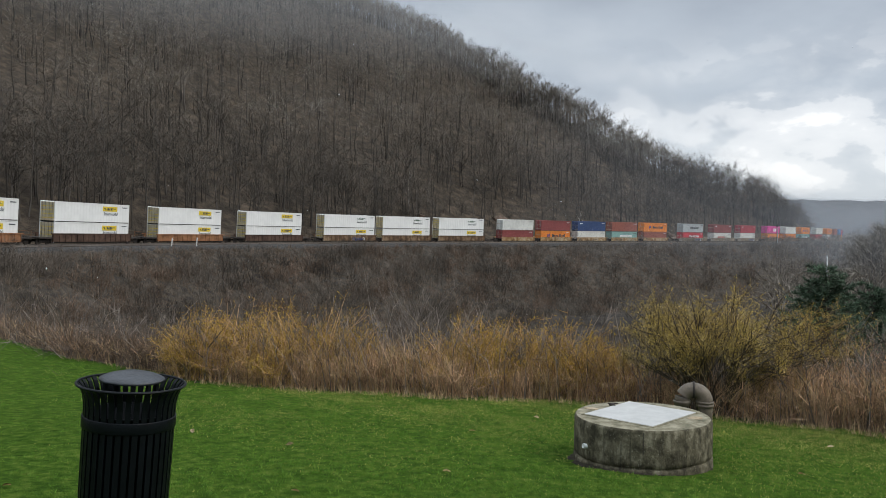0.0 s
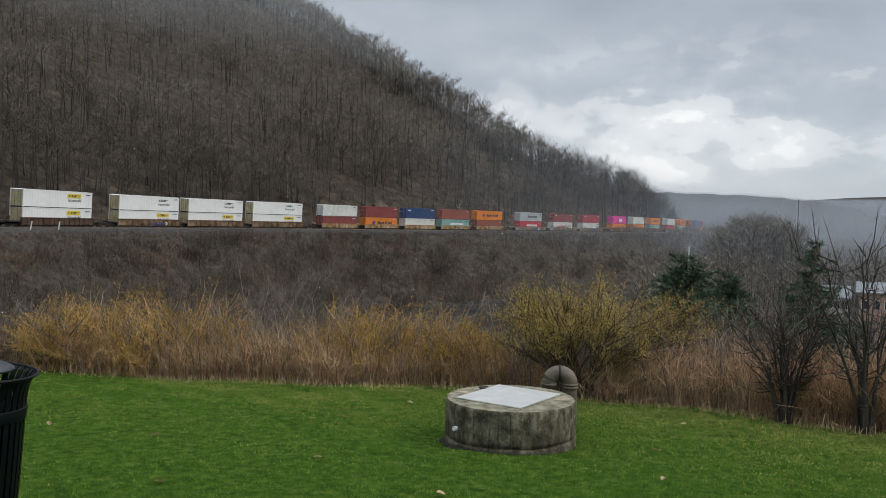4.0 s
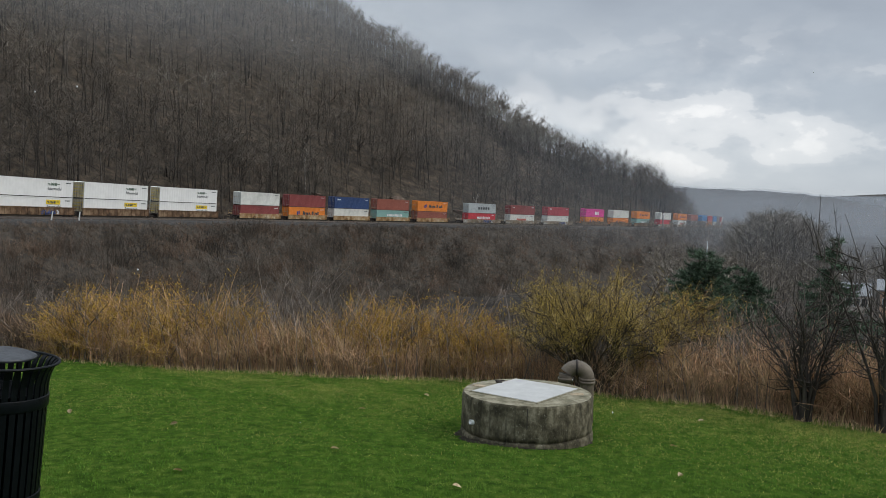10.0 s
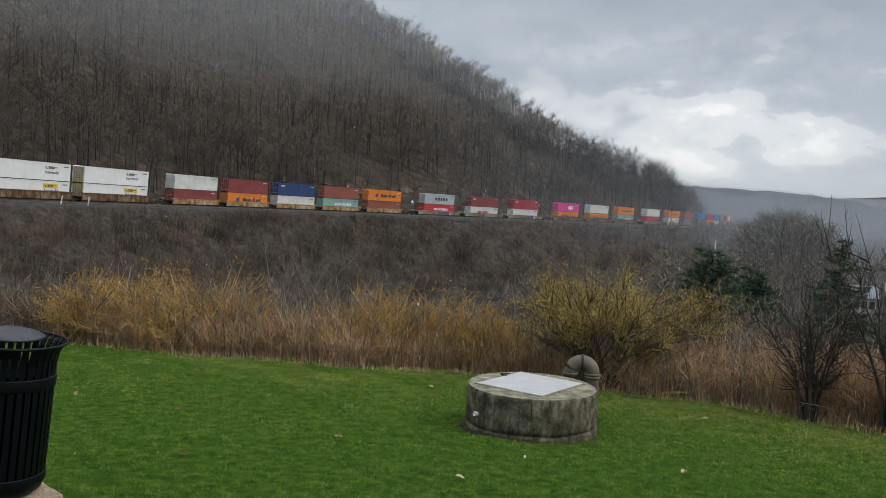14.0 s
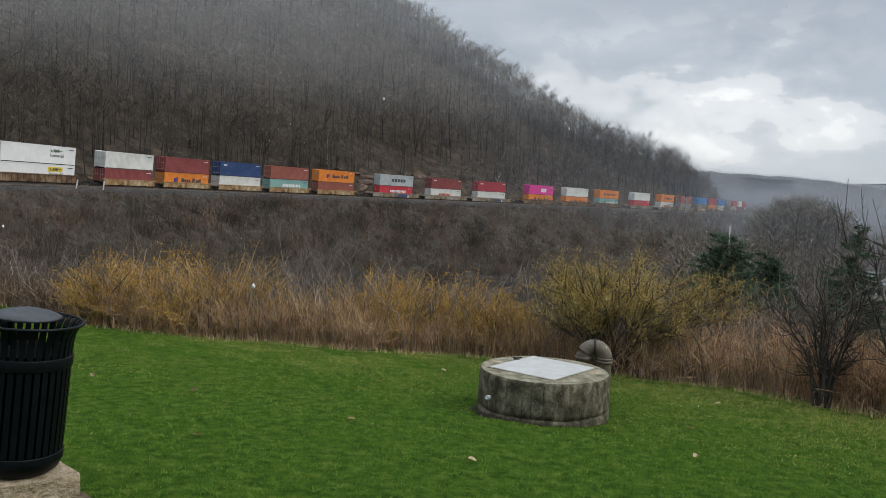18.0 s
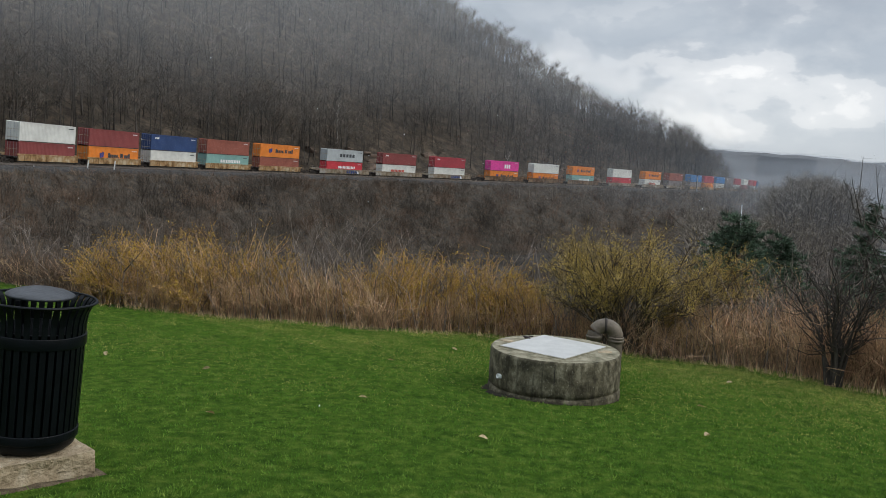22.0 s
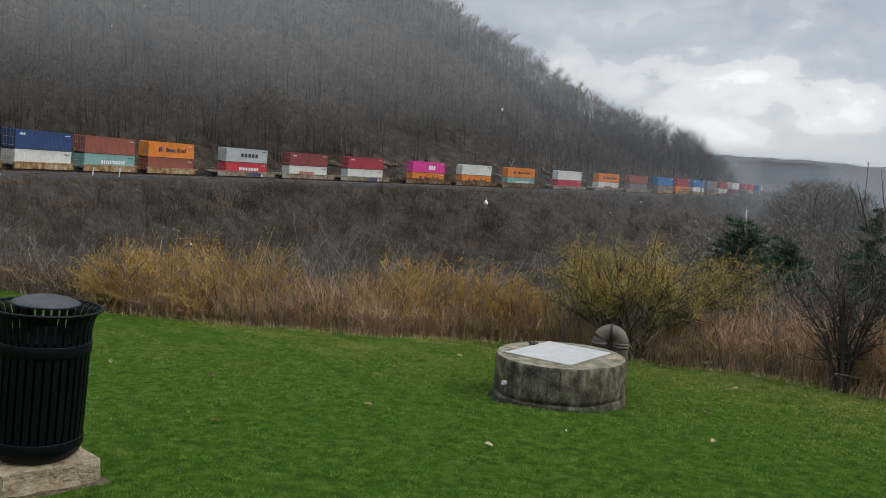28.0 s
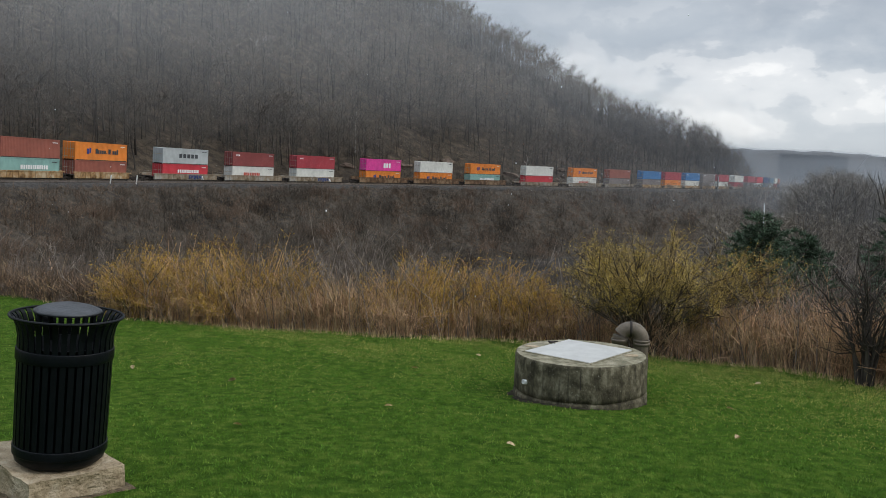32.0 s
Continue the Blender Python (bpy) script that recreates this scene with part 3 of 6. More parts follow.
def railway_track(side):
    root = empty("railway_track")
    lift = -math.sin(radians(CANT)) * 0.75
    for k, o in enumerate((-0.75, 0.75)):
        v, q = rail_line(side + o, -0.16 + (lift if o > 0 else -lift))
        soup("rail", v, [q], RAIL, root)
    vs, qs = [], []
    unit = np.array([(a, b, c) for a in (-1.3, 1.3) for b in (-0.11, 0.11) for c in (-0.17, 0.0)])
    faces = np.array([(0, 1, 3, 2), (4, 6, 7, 5), (0, 4, 5, 1), (2, 3, 7, 6), (1, 5, 7, 3), (0, 2, 6, 4)])
    for n, s in enumerate(np.arange(-130, 500, 0.56)):
        x, y, h = on_line(s, side)
        c, d = math.cos(h), math.sin(h)
        p = np.stack([x + unit[:, 0] * c + unit[:, 1] * d, y - unit[:, 0] * d + unit[:, 1] * c, rail_z(s) - 0.165 + unit[:, 2] - unit[:, 0] * math.sin(radians(CANT))], -1)
        vs.append(p)
        qs.append(faces + 8 * n)
    soup("tie_row", np.concatenate(vs), [np.concatenate(qs)], TIE, root)["kind"] = "stuff"
    return tagged(root, "steel railway track on dark timber ties and grey ballast", "railway track", kind="structure")



def ballast_bed():
    """Crushed stone under both tracks, shouldered on each side."""
    prof = [(-7.5, -0.9), (-5.2, -0.5), (-2.2, -0.22), (2.0, -0.25), (6.2, -0.27), (7.1, -0.62), (7.7, -1.15)]
    x, y, h = on_line(S_STEP, 0.0)
    g = np.random.default_rng(9)
    vs = np.stack([np.stack([x + o * np.cos(h), y - o * np.sin(h), rail_z(S_STEP) + w + g.normal(0, 0.02, len(x)) * (abs(o) > 4)], -1) for o, w in prof], 1)
    k = len(prof)
    i, j = np.meshgrid(np.arange(len(x) - 1), np.arange(k - 1), indexing="ij")
    q = np.stack([i * k + j, i * k + j + 1, (i + 1) * k + j + 1, (i + 1) * k + j], -1).reshape(-1, 4)[:, ::-1]
    tagged(soup("ballast_bed", vs.reshape(-1, 3), [q], BALLAST), "dark grey crushed-stone ballast bed under the tracks", "ballast", kind="structure")


ballast_bed()
railway_track(0.0)
railway_track(4.3)

# ---- double-stacked train ----


def corrugated(length, half, height, pitch, depth):
    """A closed box whose long sides are folded sheet; half: half width. Bottom at z = 0, centred in x."""
    bm = bmesh.new()
    n = int(length / pitch)
    xs = []
    for i in range(n):
        a = -length / 2 + length * i / n
        w = length / n
        xs += [(a, 0), (a + 0.3 * w, 0), (a + 0.45 * w, depth), (a + 0.8 * w, depth), (a + 0.95 * w, 0)]
    xs.append((length / 2, 0))
    rows = []
    for s in (-1, 1):
        rows.append([[bm.verts.new((x, s * (half - d), z)) for x, d in xs] for z in (0.12, height - 0.1)])
    for s, (lo, hi) in zip((-1, 1), rows):
        for i in range(len(lo) - 1):
            f = (lo[i], lo[i + 1], hi[i + 1], hi[i])
            bm.faces.new(f if s < 0 else f[::-1])
    (l0, h0), (l1, h1) = rows
    for i in range(len(l0) - 1):
        bm.faces.new((h0[i], h0[i + 1], h1[i + 1], h1[i]))
        bm.faces.new((l0[i], l1[i], l1[i + 1], l0[i + 1]))
    bm.faces.new((l0[0], h0[0], h1[0], l1[0]))
    bm.faces.new((l0[-1], l1[-1], h1[-1], h0[-1]))
    return bm


def bars(bm, x0, z0, widths, height, gap, y, skew=0.0):
    """Unreadable lettering as a run of bars on the side at y."""
    x = x0
    for w in widths:
        box(bm, x, x + w, y - 0.012, y, z0, z0 + height)
        x += w + gap
    return bm


CONTAINER_H = 2.9


def word(text, size, x, z, y):
    """Printed letters standing on the side at y."""
    cu = bpy.data.curves.new("letters", "FONT")
    cu.body, cu.size, cu.extrude, cu.resolution_u = text, size, 0.004, 2
    ob = bpy.data.objects.new("letters", cu)
    me = ob.to_mesh()
    bm = bmesh.new()
    bm.from_mesh(me)
    ob.to_mesh_clear()
    bpy.data.objects.remove(ob)
    bm.transform(Matrix.Translation((x, y, z)) @ pose(0, 0, 0, 90))
    return bm


def container(length, colour, mark, label):
    """A freight container, bottom at z = 0, its camera side at -y, doors at -x."""
    root = empty("container")
    half, hgt = (1.3, CONTAINER_H) if length > 13 else (1.22, CONTAINER_H)
    m = BOX[colour]
    part("body", corrugated(length - 0.3, half - 0.03, hgt, 0.62 if length > 13 else 0.29, 0.012 if length > 13 else 0.036), m, root)
    for sx in (-1, 1):
        for sy in (-1, 1):
            px, py = sx * (length / 2 - 0.08), sy * (half - 0.08)
            part("corner_post", boxed(px - 0.08, px + 0.08, py - 0.08, py + 0.08, 0, hgt, bevel=0.02), m, root)
    # bottom rails are coloured dark to draw the shaded gap between stacked boxes
    for z in (0.06, hgt - 0.06):
        for sy in (-1, 1):
            py = sy * (half - 0.05)
            part("side_rail", boxed(-length / 2 + 0.15, length / 2 - 0.15, py - 0.05, py + 0.05, z - 0.06, z + 0.06), GAPSHADE if z < 1 else m, root)
    # doors with lock rods
    dx = -length / 2
    door_mat = STAIN if length > 13 else m
    for sy in (-1, 1):
        y0, y1 = (-half + 0.14, -0.02) if sy < 0 else (0.02, half - 0.14)
        d = part("door", boxed(dx + 0.0, dx + 0.06, y0, y1, 0.12, hgt - 0.12, bevel=0.01), door_mat, root)
        for k in (0.28, 0.72):
            yy = y0 + (y1 - y0) * k
            part("lock_rod", lathe([(0.022, 0.1), (0.022, hgt - 0.1)], 6, m=Matrix.Translation((dx - 0.025, yy, 0))), GREYSTEEL if length < 13 else INK, d)
        for k in range(4 if length > 13 else 2):
            zz = 0.5 + k * (0.55 if length > 13 else 1.2)
            part("hinge_bar", boxed(dx - 0.012, dx, y0 + 0.06, y1 - 0.06, zz, zz + 0.08), STAIN if length < 13 else YELLOW, d)
    y = -half - 0.004
    if mark in ("sign", "bare_sign"):
        x0 = length * 0.115
        if mark == "sign":
            part("sign_panel", boxed(x0, x0 + 3.3, y - 0.014, y, 1.78, 2.5), YELLOW, root, "yellow sign panel")
        b = bmesh.new()
        for k, (dx, w, h, dz) in enumerate(((0.25, 0.3, 0.1, 0.36), (0.45, 0.14, 0.34, 0.14), (0.7, 0.14, 0.14, 0.14), (1.0, 0.3, 0.34, 0.14), (1.4, 0.28, 0.3, 0.14), (1.78, 0.34, 0.34, 0.14), (2.2, 0.12, 0.34, 0.14), (2.42, 0.55, 0.12, 0.34), (0.9, 1.4, 0.06, 0.5))):
            box(b, x0 + dx, x0 + dx + w, y - 0.026, y - 0.014 if mark == "sign" else y, 1.78 + dz, 1.78 + dz + h)
        part("sign_lettering", b, INK if mark == "sign" else INKGREEN, root)["kind"] = "stuff"
        part("lettering", word("Intermodal", 0.72, x0 + 0.25, 1.17, y - 0.008), INK, root, "dark printed word")
    elif mark == "shipping_blue":
        b = bars(bmesh.new(), -3.5, 1.05, (0.45,), 0.85, 0, y)
        bars(b, -2.95, 1.2, (0.35,), 0.85, 0, y)
        part("emblem", b, INKBLUE, root, "dark blue emblem")
        b = bmesh.new()
        for k, (w, tall) in enumerate(((0.5, 0.8), (0.38, 0.56), (0.38, 0.56), (0.38, 0.56), (0.38, 0.56), (0.22, 0.14), (0.44, 0.8), (0.16, 0.8), (0.4, 0.56), (0.4, 0.56), (0.4, 0.8))):
            bars(b, -1.55 + 0.5 * k, 1.15, (w,), tall, 0, y)
        part("lettering", b, INK, root)
    elif mark == "wide_dark":
        part("lettering", bars(bmesh.new(), -1.9, 1.15, (0.75, 0.75, 0.75, 0.75, 0.75), 0.75, 0.32, y), INK, root)
    elif mark == "big_white":
        part("lettering", bars(bmesh.new(), -0.2, 0.85, (0.75, 0.7, 0.65), 1.15, 0.2, y), INKWHITE, root)
    elif mark == "white_line":
        part("lettering", bars(bmesh.new(), -2.2, 1.3, (0.45, 0.35, 0.3, 0.35, 0.35, 0.2, 0.4, 0.35, 0.3, 0.35, 0.35, 0.4), 0.6, 0.14, y), INKWHITE, root)
    elif mark == "red_line":
        part("lettering", bars(bmesh.new(), -2.9, 1.1, (0.6, 0.4, 0.35, 0.4, 0.35, 0.4, 0.35, 0.4, 0.35), 0.6, 0.14, y), INKRED, root)
    elif mark == "corner_tag":
        part("lettering", bars(bmesh.new(), -length / 2 + 0.9, 2.1, (0.3, 0.25, 0.3), 0.3, 0.08, y), INKWHITE, root)
    # numbers at the far top corner
    part("number_marking", bars(bmesh.new(), length / 2 - 1.7, 2.35, (0.16, 0.16, 0.16, 0.16, 0.16, 0.16), 0.14, 0.04, y), INK if colour in ("white", "pearl", "grey", "teal") else INKWHITE, root)["kind"] = "stuff"
    return tagged(root, label, "container", "containers on the train")


def truck(parent, x):
    t = part("truck_frame", boxed(x - 0.95, x + 0.95, -1.0, -0.85, 0.34, 0.62, bevel=0.03), TRUCK, parent)
    bm = boxed(x - 0.95, x + 0.95, 0.85, 1.0, 0.34, 0.62, bevel=0.03)
    box(bm, x - 0.2, x + 0.2, -1.0, 1.0, 0.42, 0.72)
    part("bolster", bm, TRUCK, parent)
    for wx in (-0.89, 0.89):
        for sy in (-1, 1):
            m = Matrix.Translation((x + wx, sy * 0.755, 0.42)) @ pose(0, 0, 0, 90, 0, 0)
            part("wheel", lathe([(0.0, -0.06), (0.30, -0.05), (0.36, -0.065), (0.42, -0.065), (0.42, 0.06), (0.36, 0.065), (0.30, 0.03), (0.0, 0.045)], 20, m=m), TRUCK, t)


def well_car(well, overall, material, trucks, sill, label, tags=False):
    """One well unit; rail top at z = 0."""
    root = empty("well_car")
    h = well / 2
    for sy in (-1, 1):
        y0 = 1.33 if sy > 0 else -1.52
        bm = boxed(-h, h, y0, y0 + 0.19, 0.42, sill, bevel=0.015)
        side = part("side_sill", bm, material, root)
        out = y0 if sy < 0 else y0 + 0.19
        n = int(well / 1.15)
        for i in range(n + 1):
            x = -h + 0.1 + (well - 0.2) * i / n
            ys = sorted((out, out + sy * 0.07))
            part("rib", boxed(x - 0.06, x + 0.06, ys[0], ys[1], 0.46, sill - 0.12), material, side)
        ys = sorted((out + sy * 0.005, out + sy * 0.1))
        part("top_chord", boxed(-h - 0.4, h + 0.4, ys[0], ys[1], sill - 0.12, sill + 0.03, bevel=0.01), material, side)
    part("well_floor", boxed(-h, h, -1.33, 1.33, 0.22, 0.34), TRUCK, root)
    for sx in (-1, 1):
        xs = sorted((sx * h, sx * (overall / 2 - 0.35)))
        bm = boxed(xs[0], xs[1], -1.45, 1.45, 0.86, 1.06, bevel=0.02)
        box(bm, sx * h - 0.1, sx * h + 0.1, -1.33, 1.33, 0.3, 1.06)
        part("end_platform", bm, TRUCK, root)
        xs = sorted((sx * (overall / 2 - 0.5), sx * (overall / 2 + 0.05)))
        part("drawbar", boxed(xs[0], xs[1], -0.16, 0.16, 0.72, 0.98, bevel=0.03), TRUCK, root)
        x = sx * (overall / 2 - 0.55)
        bm = bmesh.new()
        for yy in (-1.35, 1.35):
            box(bm, x - 0.02, x + 0.02, yy - 0.02, yy + 0.02, 1.06, 1.95)
        for zz in (1.4, 1.9):
            box(bm, x - 0.015, x + 0.015, -1.35, 1.35, zz, zz + 0.03)
        part("end_railing", bm, material, root)
    if tags:
        g = np.random.default_rng(int(well * 10) + len(label))
        x = well * 0.02
        for k in range(6):
            strokes = []
            for j in range(5):
                p = np.array([(x + g.uniform(0, 0.75), -1.625, g.uniform(0.45, 1.3)) for _ in range(4)])
                strokes.append((p, np.full(4, g.uniform(0.035, 0.07))))
            v, q = tubes(strokes, 4)
            v[:, 1] = -1.625 + (v[:, 1] + 1.625) * 0.15
            soup("spray_tag", v, [q], TAGBLUE if k < 5 else INKWHITE, root)["label"] = "blue and white sprayed tag"
            x += 0.72
    for x in trucks:
        truck(root, x)
    return tagged(root, label, "rail car", "well cars of the train")


W_LAB = "white domestic freight container stacked on a well car"
# place along the train at the start, container length, lower and upper (colour, mark), well kind
UNITS = [
    (-49.1, 16.15, "white", "sign", "white", "sign", "S"), (-25.7, 16.15, "white", "sign", "white", "sign", "T"),
    (-2.3, 16.15, "white", "sign", "white", "sign", "S"), (21.3, 16.15, "white", "sign", "white", "sign", "T"), (44.7, 16.15, "white", "sign", "white", "sign", "S"),
    (68.0, 16.15, "white", "sign", "white", "bare_sign", "AG"), (87.1, 16.15, "white", "sign", "white", "bare_sign", "A"), (106.7, 16.15, "white", "sign", "white", "bare_sign", "AE"),
    (128.2, 12.19, "maroon", "", "pearl", "", "F"), (143.7, 12.19, "orange", "shipping_blue", "maroon", "", "F"), (159.2, 12.19, "pearl", "", "blue", "corner_tag", "F"),
    (174.5, 12.19, "teal", "white_line", "brown", "", "F"), (190.2, 12.19, "brown", "", "orange", "shipping_blue", "FE"),
    (211.7, 12.19, "scarlet", "white_line", "grey", "wide_dark", "BG"), (231.1, 12.19, "pearl", "red_line", "maroon", "corner_tag", "B"), (250.5, 12.19, "pearl", "", "red", "corner_tag", "BEG"),
    (273.6, 12.19, "orange", "shipping_blue", "pink", "big_white", "A"), (292.9, 12.19, "orange", "shipping_blue", "pearl", "", "A"), (312.3, 12.19, "teal", "white_line", "orange", "shipping_blue", "AE"),
    (335.8, 12.19, "scarlet", "", "pearl", "", "B"), (357.8, 12.19, "pearl", "red_line", "orange", "shipping_blue", "B"), (377.1, 12.19, "dusk", "", "brown", "", "BE"),
    (397.4, 12.19, "dusk", "", "azure", "", "F"), (412.7, 12.19, "orange", "", "red", "", "F"), (428.6, 12.19, "pearl", "", "azure", "corner_tag", "F"),
    (444.0, 12.19, "dusk", "", "dusk", "corner_tag", "F"), (459.5, 12.19, "pearl", "", "red", "", "FE"), (479.5, 12.19, "red", "", "pearl", "", "B"),
    (498.7, 12.19, "dusk", "", "red", "", "B"), (515.4, 12.19, "pearl", "", "scarlet", "corner_tag", "F"), (530.5, 12.19, "steel", "", "blue", "", "F"),
    (547.4, 12.19, "grey", "", "steel", "", "F"), (565.4, 12.19, "red", "", "pearl", "", "F"), (583.0, 12.19, "blue", "", "brown", "", "F"),
]
TONE = {"white": "white", "pearl": "off-white", "grey": "light grey", "maroon": "maroon", "red": "red", "scarlet": "bright red", "orange": "orange", "blue": "navy blue", "azure": "blue",
        "brown": "red-brown", "teal": "pale teal", "pink": "magenta pink", "dusk": "grey-brown", "steel": "steel blue"}
WELL_LABEL = {"S": "dark brown rusty well car carrying stacked containers", "T": "rust-orange ribbed well car carrying stacked containers", "A": "dusty tan well car unit under two containers",
              "F": "faded yellow well car unit under two containers", "B": "grey and yellow well car unit under two containers"}
WELL_MAT = {"S": WELLBROWN, "T": WELLRUST, "A": WELLTAN, "F": WELLYELLOW, "B": WELLGREY}
made_boxes, made_wells, TRAIN = {}, {}, []


def one_of(store, key, build):
    """The first of a kind is built, the next are copies of it."""
    if key not in store:
        store[key] = build()
        return store[key]
    return copy_thing(store[key], Matrix())


for c0, length, low, low_mark, top, top_mark, kind in UNITS:
    k = kind[0]
    well, overall, sill = {"S": (17.0, 22.6, 1.62), "T": (17.0, 22.6, 1.62), "A": (16.9, 19.2, 1.68), "F": (12.9, 15.4, 1.44), "B": (16.9, 19.2, 1.46)}[k]
    trucks = (-overall / 2 + 1.7, overall / 2 - 1.7) if k in "ST" else ((-overall / 2 + 0.1, overall / 2 - 0.1) if "E" in kind else (-overall / 2 + 0.1,))
    TRAIN.append((one_of(made_wells, kind, lambda: well_car(well, overall, WELL_MAT[k], trucks, sill, WELL_LABEL[k] + (", sprayed with graffiti" if "G" in kind else ""), "G" in kind)), c0, 0.0))
    for lvl, (col, mark) in enumerate(((low, low_mark), (top, top_mark))):
        text = W_LAB if length > 13 else f"{TONE[col]} corrugated steel shipping container stacked {'in' if lvl == 0 else 'above'} a well car"
        TRAIN.append((one_of(made_boxes, (length, col, mark, lvl), lambda: container(length, col, mark, text)), c0, 0.36 + lvl * (CONTAINER_H + 0.02)))


def gone(t):
    """Metres that the train has moved by t seconds."""
    return float(np.interp(t, (0, 32), (0.0, 175.9)))

# ---- woods and scrub ----


def polar(az, r):
    a = np.radians(az)
    x, y = np.sin(a) * r, np.cos(a) * r
    return np.stack([x, y, land(x, y)], -1)


def join_soup(pieces):
    """Several (verts, polys) into one."""
    vs, ps, base = [], [], 0
    for v, p in pieces:
        vs.append(v)
        ps += [q + base for q in p]
        base += len(v)
    return np.concatenate(vs), ps


def bare_tree(seed, tall=13.0, limbs=15, twigs=170, fine=True):
    """A leafless forest tree as arrays: bent trunk, rising limbs that fork, a haze of twigs."""
    g = np.random.default_rng(seed)
    k = 5
    z = np.linspace(-0.6, tall * g.uniform(0.72, 0.9), k)
    bend = np.cumsum(g.normal(0, 0.2, (k, 2)), 0)
    trunk = np.stack([bend[:, 0] - bend[0, 0], bend[:, 1] - bend[0, 1], z], -1)
    rad = np.linspace(0.19, 0.04, k) * g.uniform(0.7, 1.25)
    lines = [(trunk, rad)]
    for i in range(limbs):
        f = g.uniform(0.28, 0.98) ** 0.8
        p0 = np.array([np.interp(f * z[-1], z, trunk[:, j]) for j in range(3)])
        a, up = g.uniform(0, 6.28), g.uniform(0.2, 1.05)
        ln = tall * g.uniform(0.22, 0.40) * (1.25 - 0.6 * f)
        d = np.array([math.cos(a) * math.cos(up), math.sin(a) * math.cos(up), math.sin(up)])
        p1 = p0 + d * ln * 0.5 + g.normal(0, 0.15, 3)
        p2 = p1 + (d + [0, 0, 0.3]) * ln * 0.5
        lines.append((np.stack([p0, p1, p2]), np.array([0.06, 0.034, 0.012]) * (1.2 - 0.5 * f)))
    a = np.array([l[0][0] for l in lines[1:]])
    m = np.array([l[0][1] for l in lines[1:]])
    b = np.array([l[0][2] for l in lines[1:]])
    v, q = tubes(lines if fine else lines[:1], 3)
    pieces = [(v, [q])]
    if not fine:
        sv, st = slivers(np.concatenate([a, m]), np.concatenate([m, b]), 0.14, g)
        pieces.append((sv, [st]))
    # forks
    nf = limbs * 3
    w, f = g.integers(0, limbs, nf), g.uniform(0.1, 1.0, nf)[:, None]
    f0 = m[w] * (1 - f) + b[w] * f
    d = g.normal(0, 0.8, (nf, 3)) + [0, 0, 0.4] + (b - a)[w] / np.linalg.norm((b - a)[w], axis=1)[:, None]
    d /= np.linalg.norm(d, axis=1)[:, None]
    f1 = f0 + d * g.uniform(1.2, 2.6, (nf, 1)) * tall / 13
    sv, st = slivers(f0, f1, g.uniform(0.06, 0.11, nf) * (1.0 if fine else 1.2), g)
    pieces.append((sv, [st]))
    w, f = g.integers(0, nf, twigs), g.uniform(0.15, 1.0, twigs)[:, None]
    t0 = f0[w] * (1 - f) + f1[w] * f
    d = g.normal(0, 0.9, (twigs, 3)) + [0, 0, 0.35]
    d /= np.linalg.norm(d, axis=1)[:, None]
    sv, st = slivers(t0, t0 + d * g.uniform(0.6, 1.6, (twigs, 1)) * tall / 13, g.uniform(0.035, 0.075, twigs) * (1.0 if fine else 1.3), g)
    pieces.append((sv, [st]))
    return join_soup(pieces)


def scrub_bush(seed, tall=2.8, stems=14, twigs=58):
    g = np.random.default_rng(seed)
    a0 = g.normal(0, 0.35, (stems, 3)) * [1, 1, 0]
    ang, lean = g.uniform(0, 6.28, stems), np.abs(g.normal(0, 0.6, stems))
    ln = tall * g.uniform(0.55, 1.05, stems)
    d = np.stack([np.cos(ang) * np.sin(lean), np.sin(ang) * np.sin(lean), np.cos(lean)], -1)
    b0 = a0 + d * ln[:, None]
    v0, t0 = slivers(a0 - [0, 0, 0.3], b0, g.uniform(0.032, 0.062, stems), g)
    pick, f = g.integers(0, stems, twigs), g.uniform(0.25, 0.95, twigs)[:, None]
    a1 = a0[pick] * (1 - f) + b0[pick] * f
    e = g.normal(0, 0.7, (twigs, 3)) + d[pick]
    e /= np.linalg.norm(e, axis=1)[:, None]
    v1, t1 = slivers(a1, a1 + e * g.uniform(0.3, 1.0, (twigs, 1)) * tall / 2.8, g.uniform(0.018, 0.042, twigs), g)
    return join_soup([(v0, [t0]), (v1, [t1])])


rng = np.random.default_rng(7)
FINE_TREES = [bare_tree(s, 13, 13, 160) for s in range(9)]
FAR_TREES = [bare_tree(30 + s, 13, 9, 90, fine=False) for s in range(8)]
SCRUBS = [scrub_bush(60 + s) for s in range(8)]


def two_barks(ob):
    """Twigs in the first bark, the four-sided pieces of trunk and limb in the second."""
    sides = np.empty(len(ob.data.polygons), np.int32)
    ob.data.polygons.foreach_get("loop_total", sides)
    ob.data.polygons.foreach_set("material_index", (sides == 4).astype(np.int32))
    return ob


def lay(templates, pts, size, spread, g):
    """Sizes, turns and choices for scatter."""
    n = len(pts)
    sc = size * g.uniform(1 - spread, 1 + spread, n)
    return scatter(templates, pts, g.uniform(0, 6.28, n), sc * g.uniform(0.85, 1.2, n), sc, g.integers(0, len(templates), n))


# the wooded hill beyond the railway
n = 7200
az = rng.uniform(-36, 26.5, n)
r = np.sqrt(rng.uniform(95**2, 620**2, n))
# thicker along the skyline
crest = np.arange(n) > n - 1100
az = np.where(crest, rng.uniform(-12, 26, n), az)
brow = hill_brow(az)
r = np.where(crest, brow + rng.uniform(-28, 10, n), r)
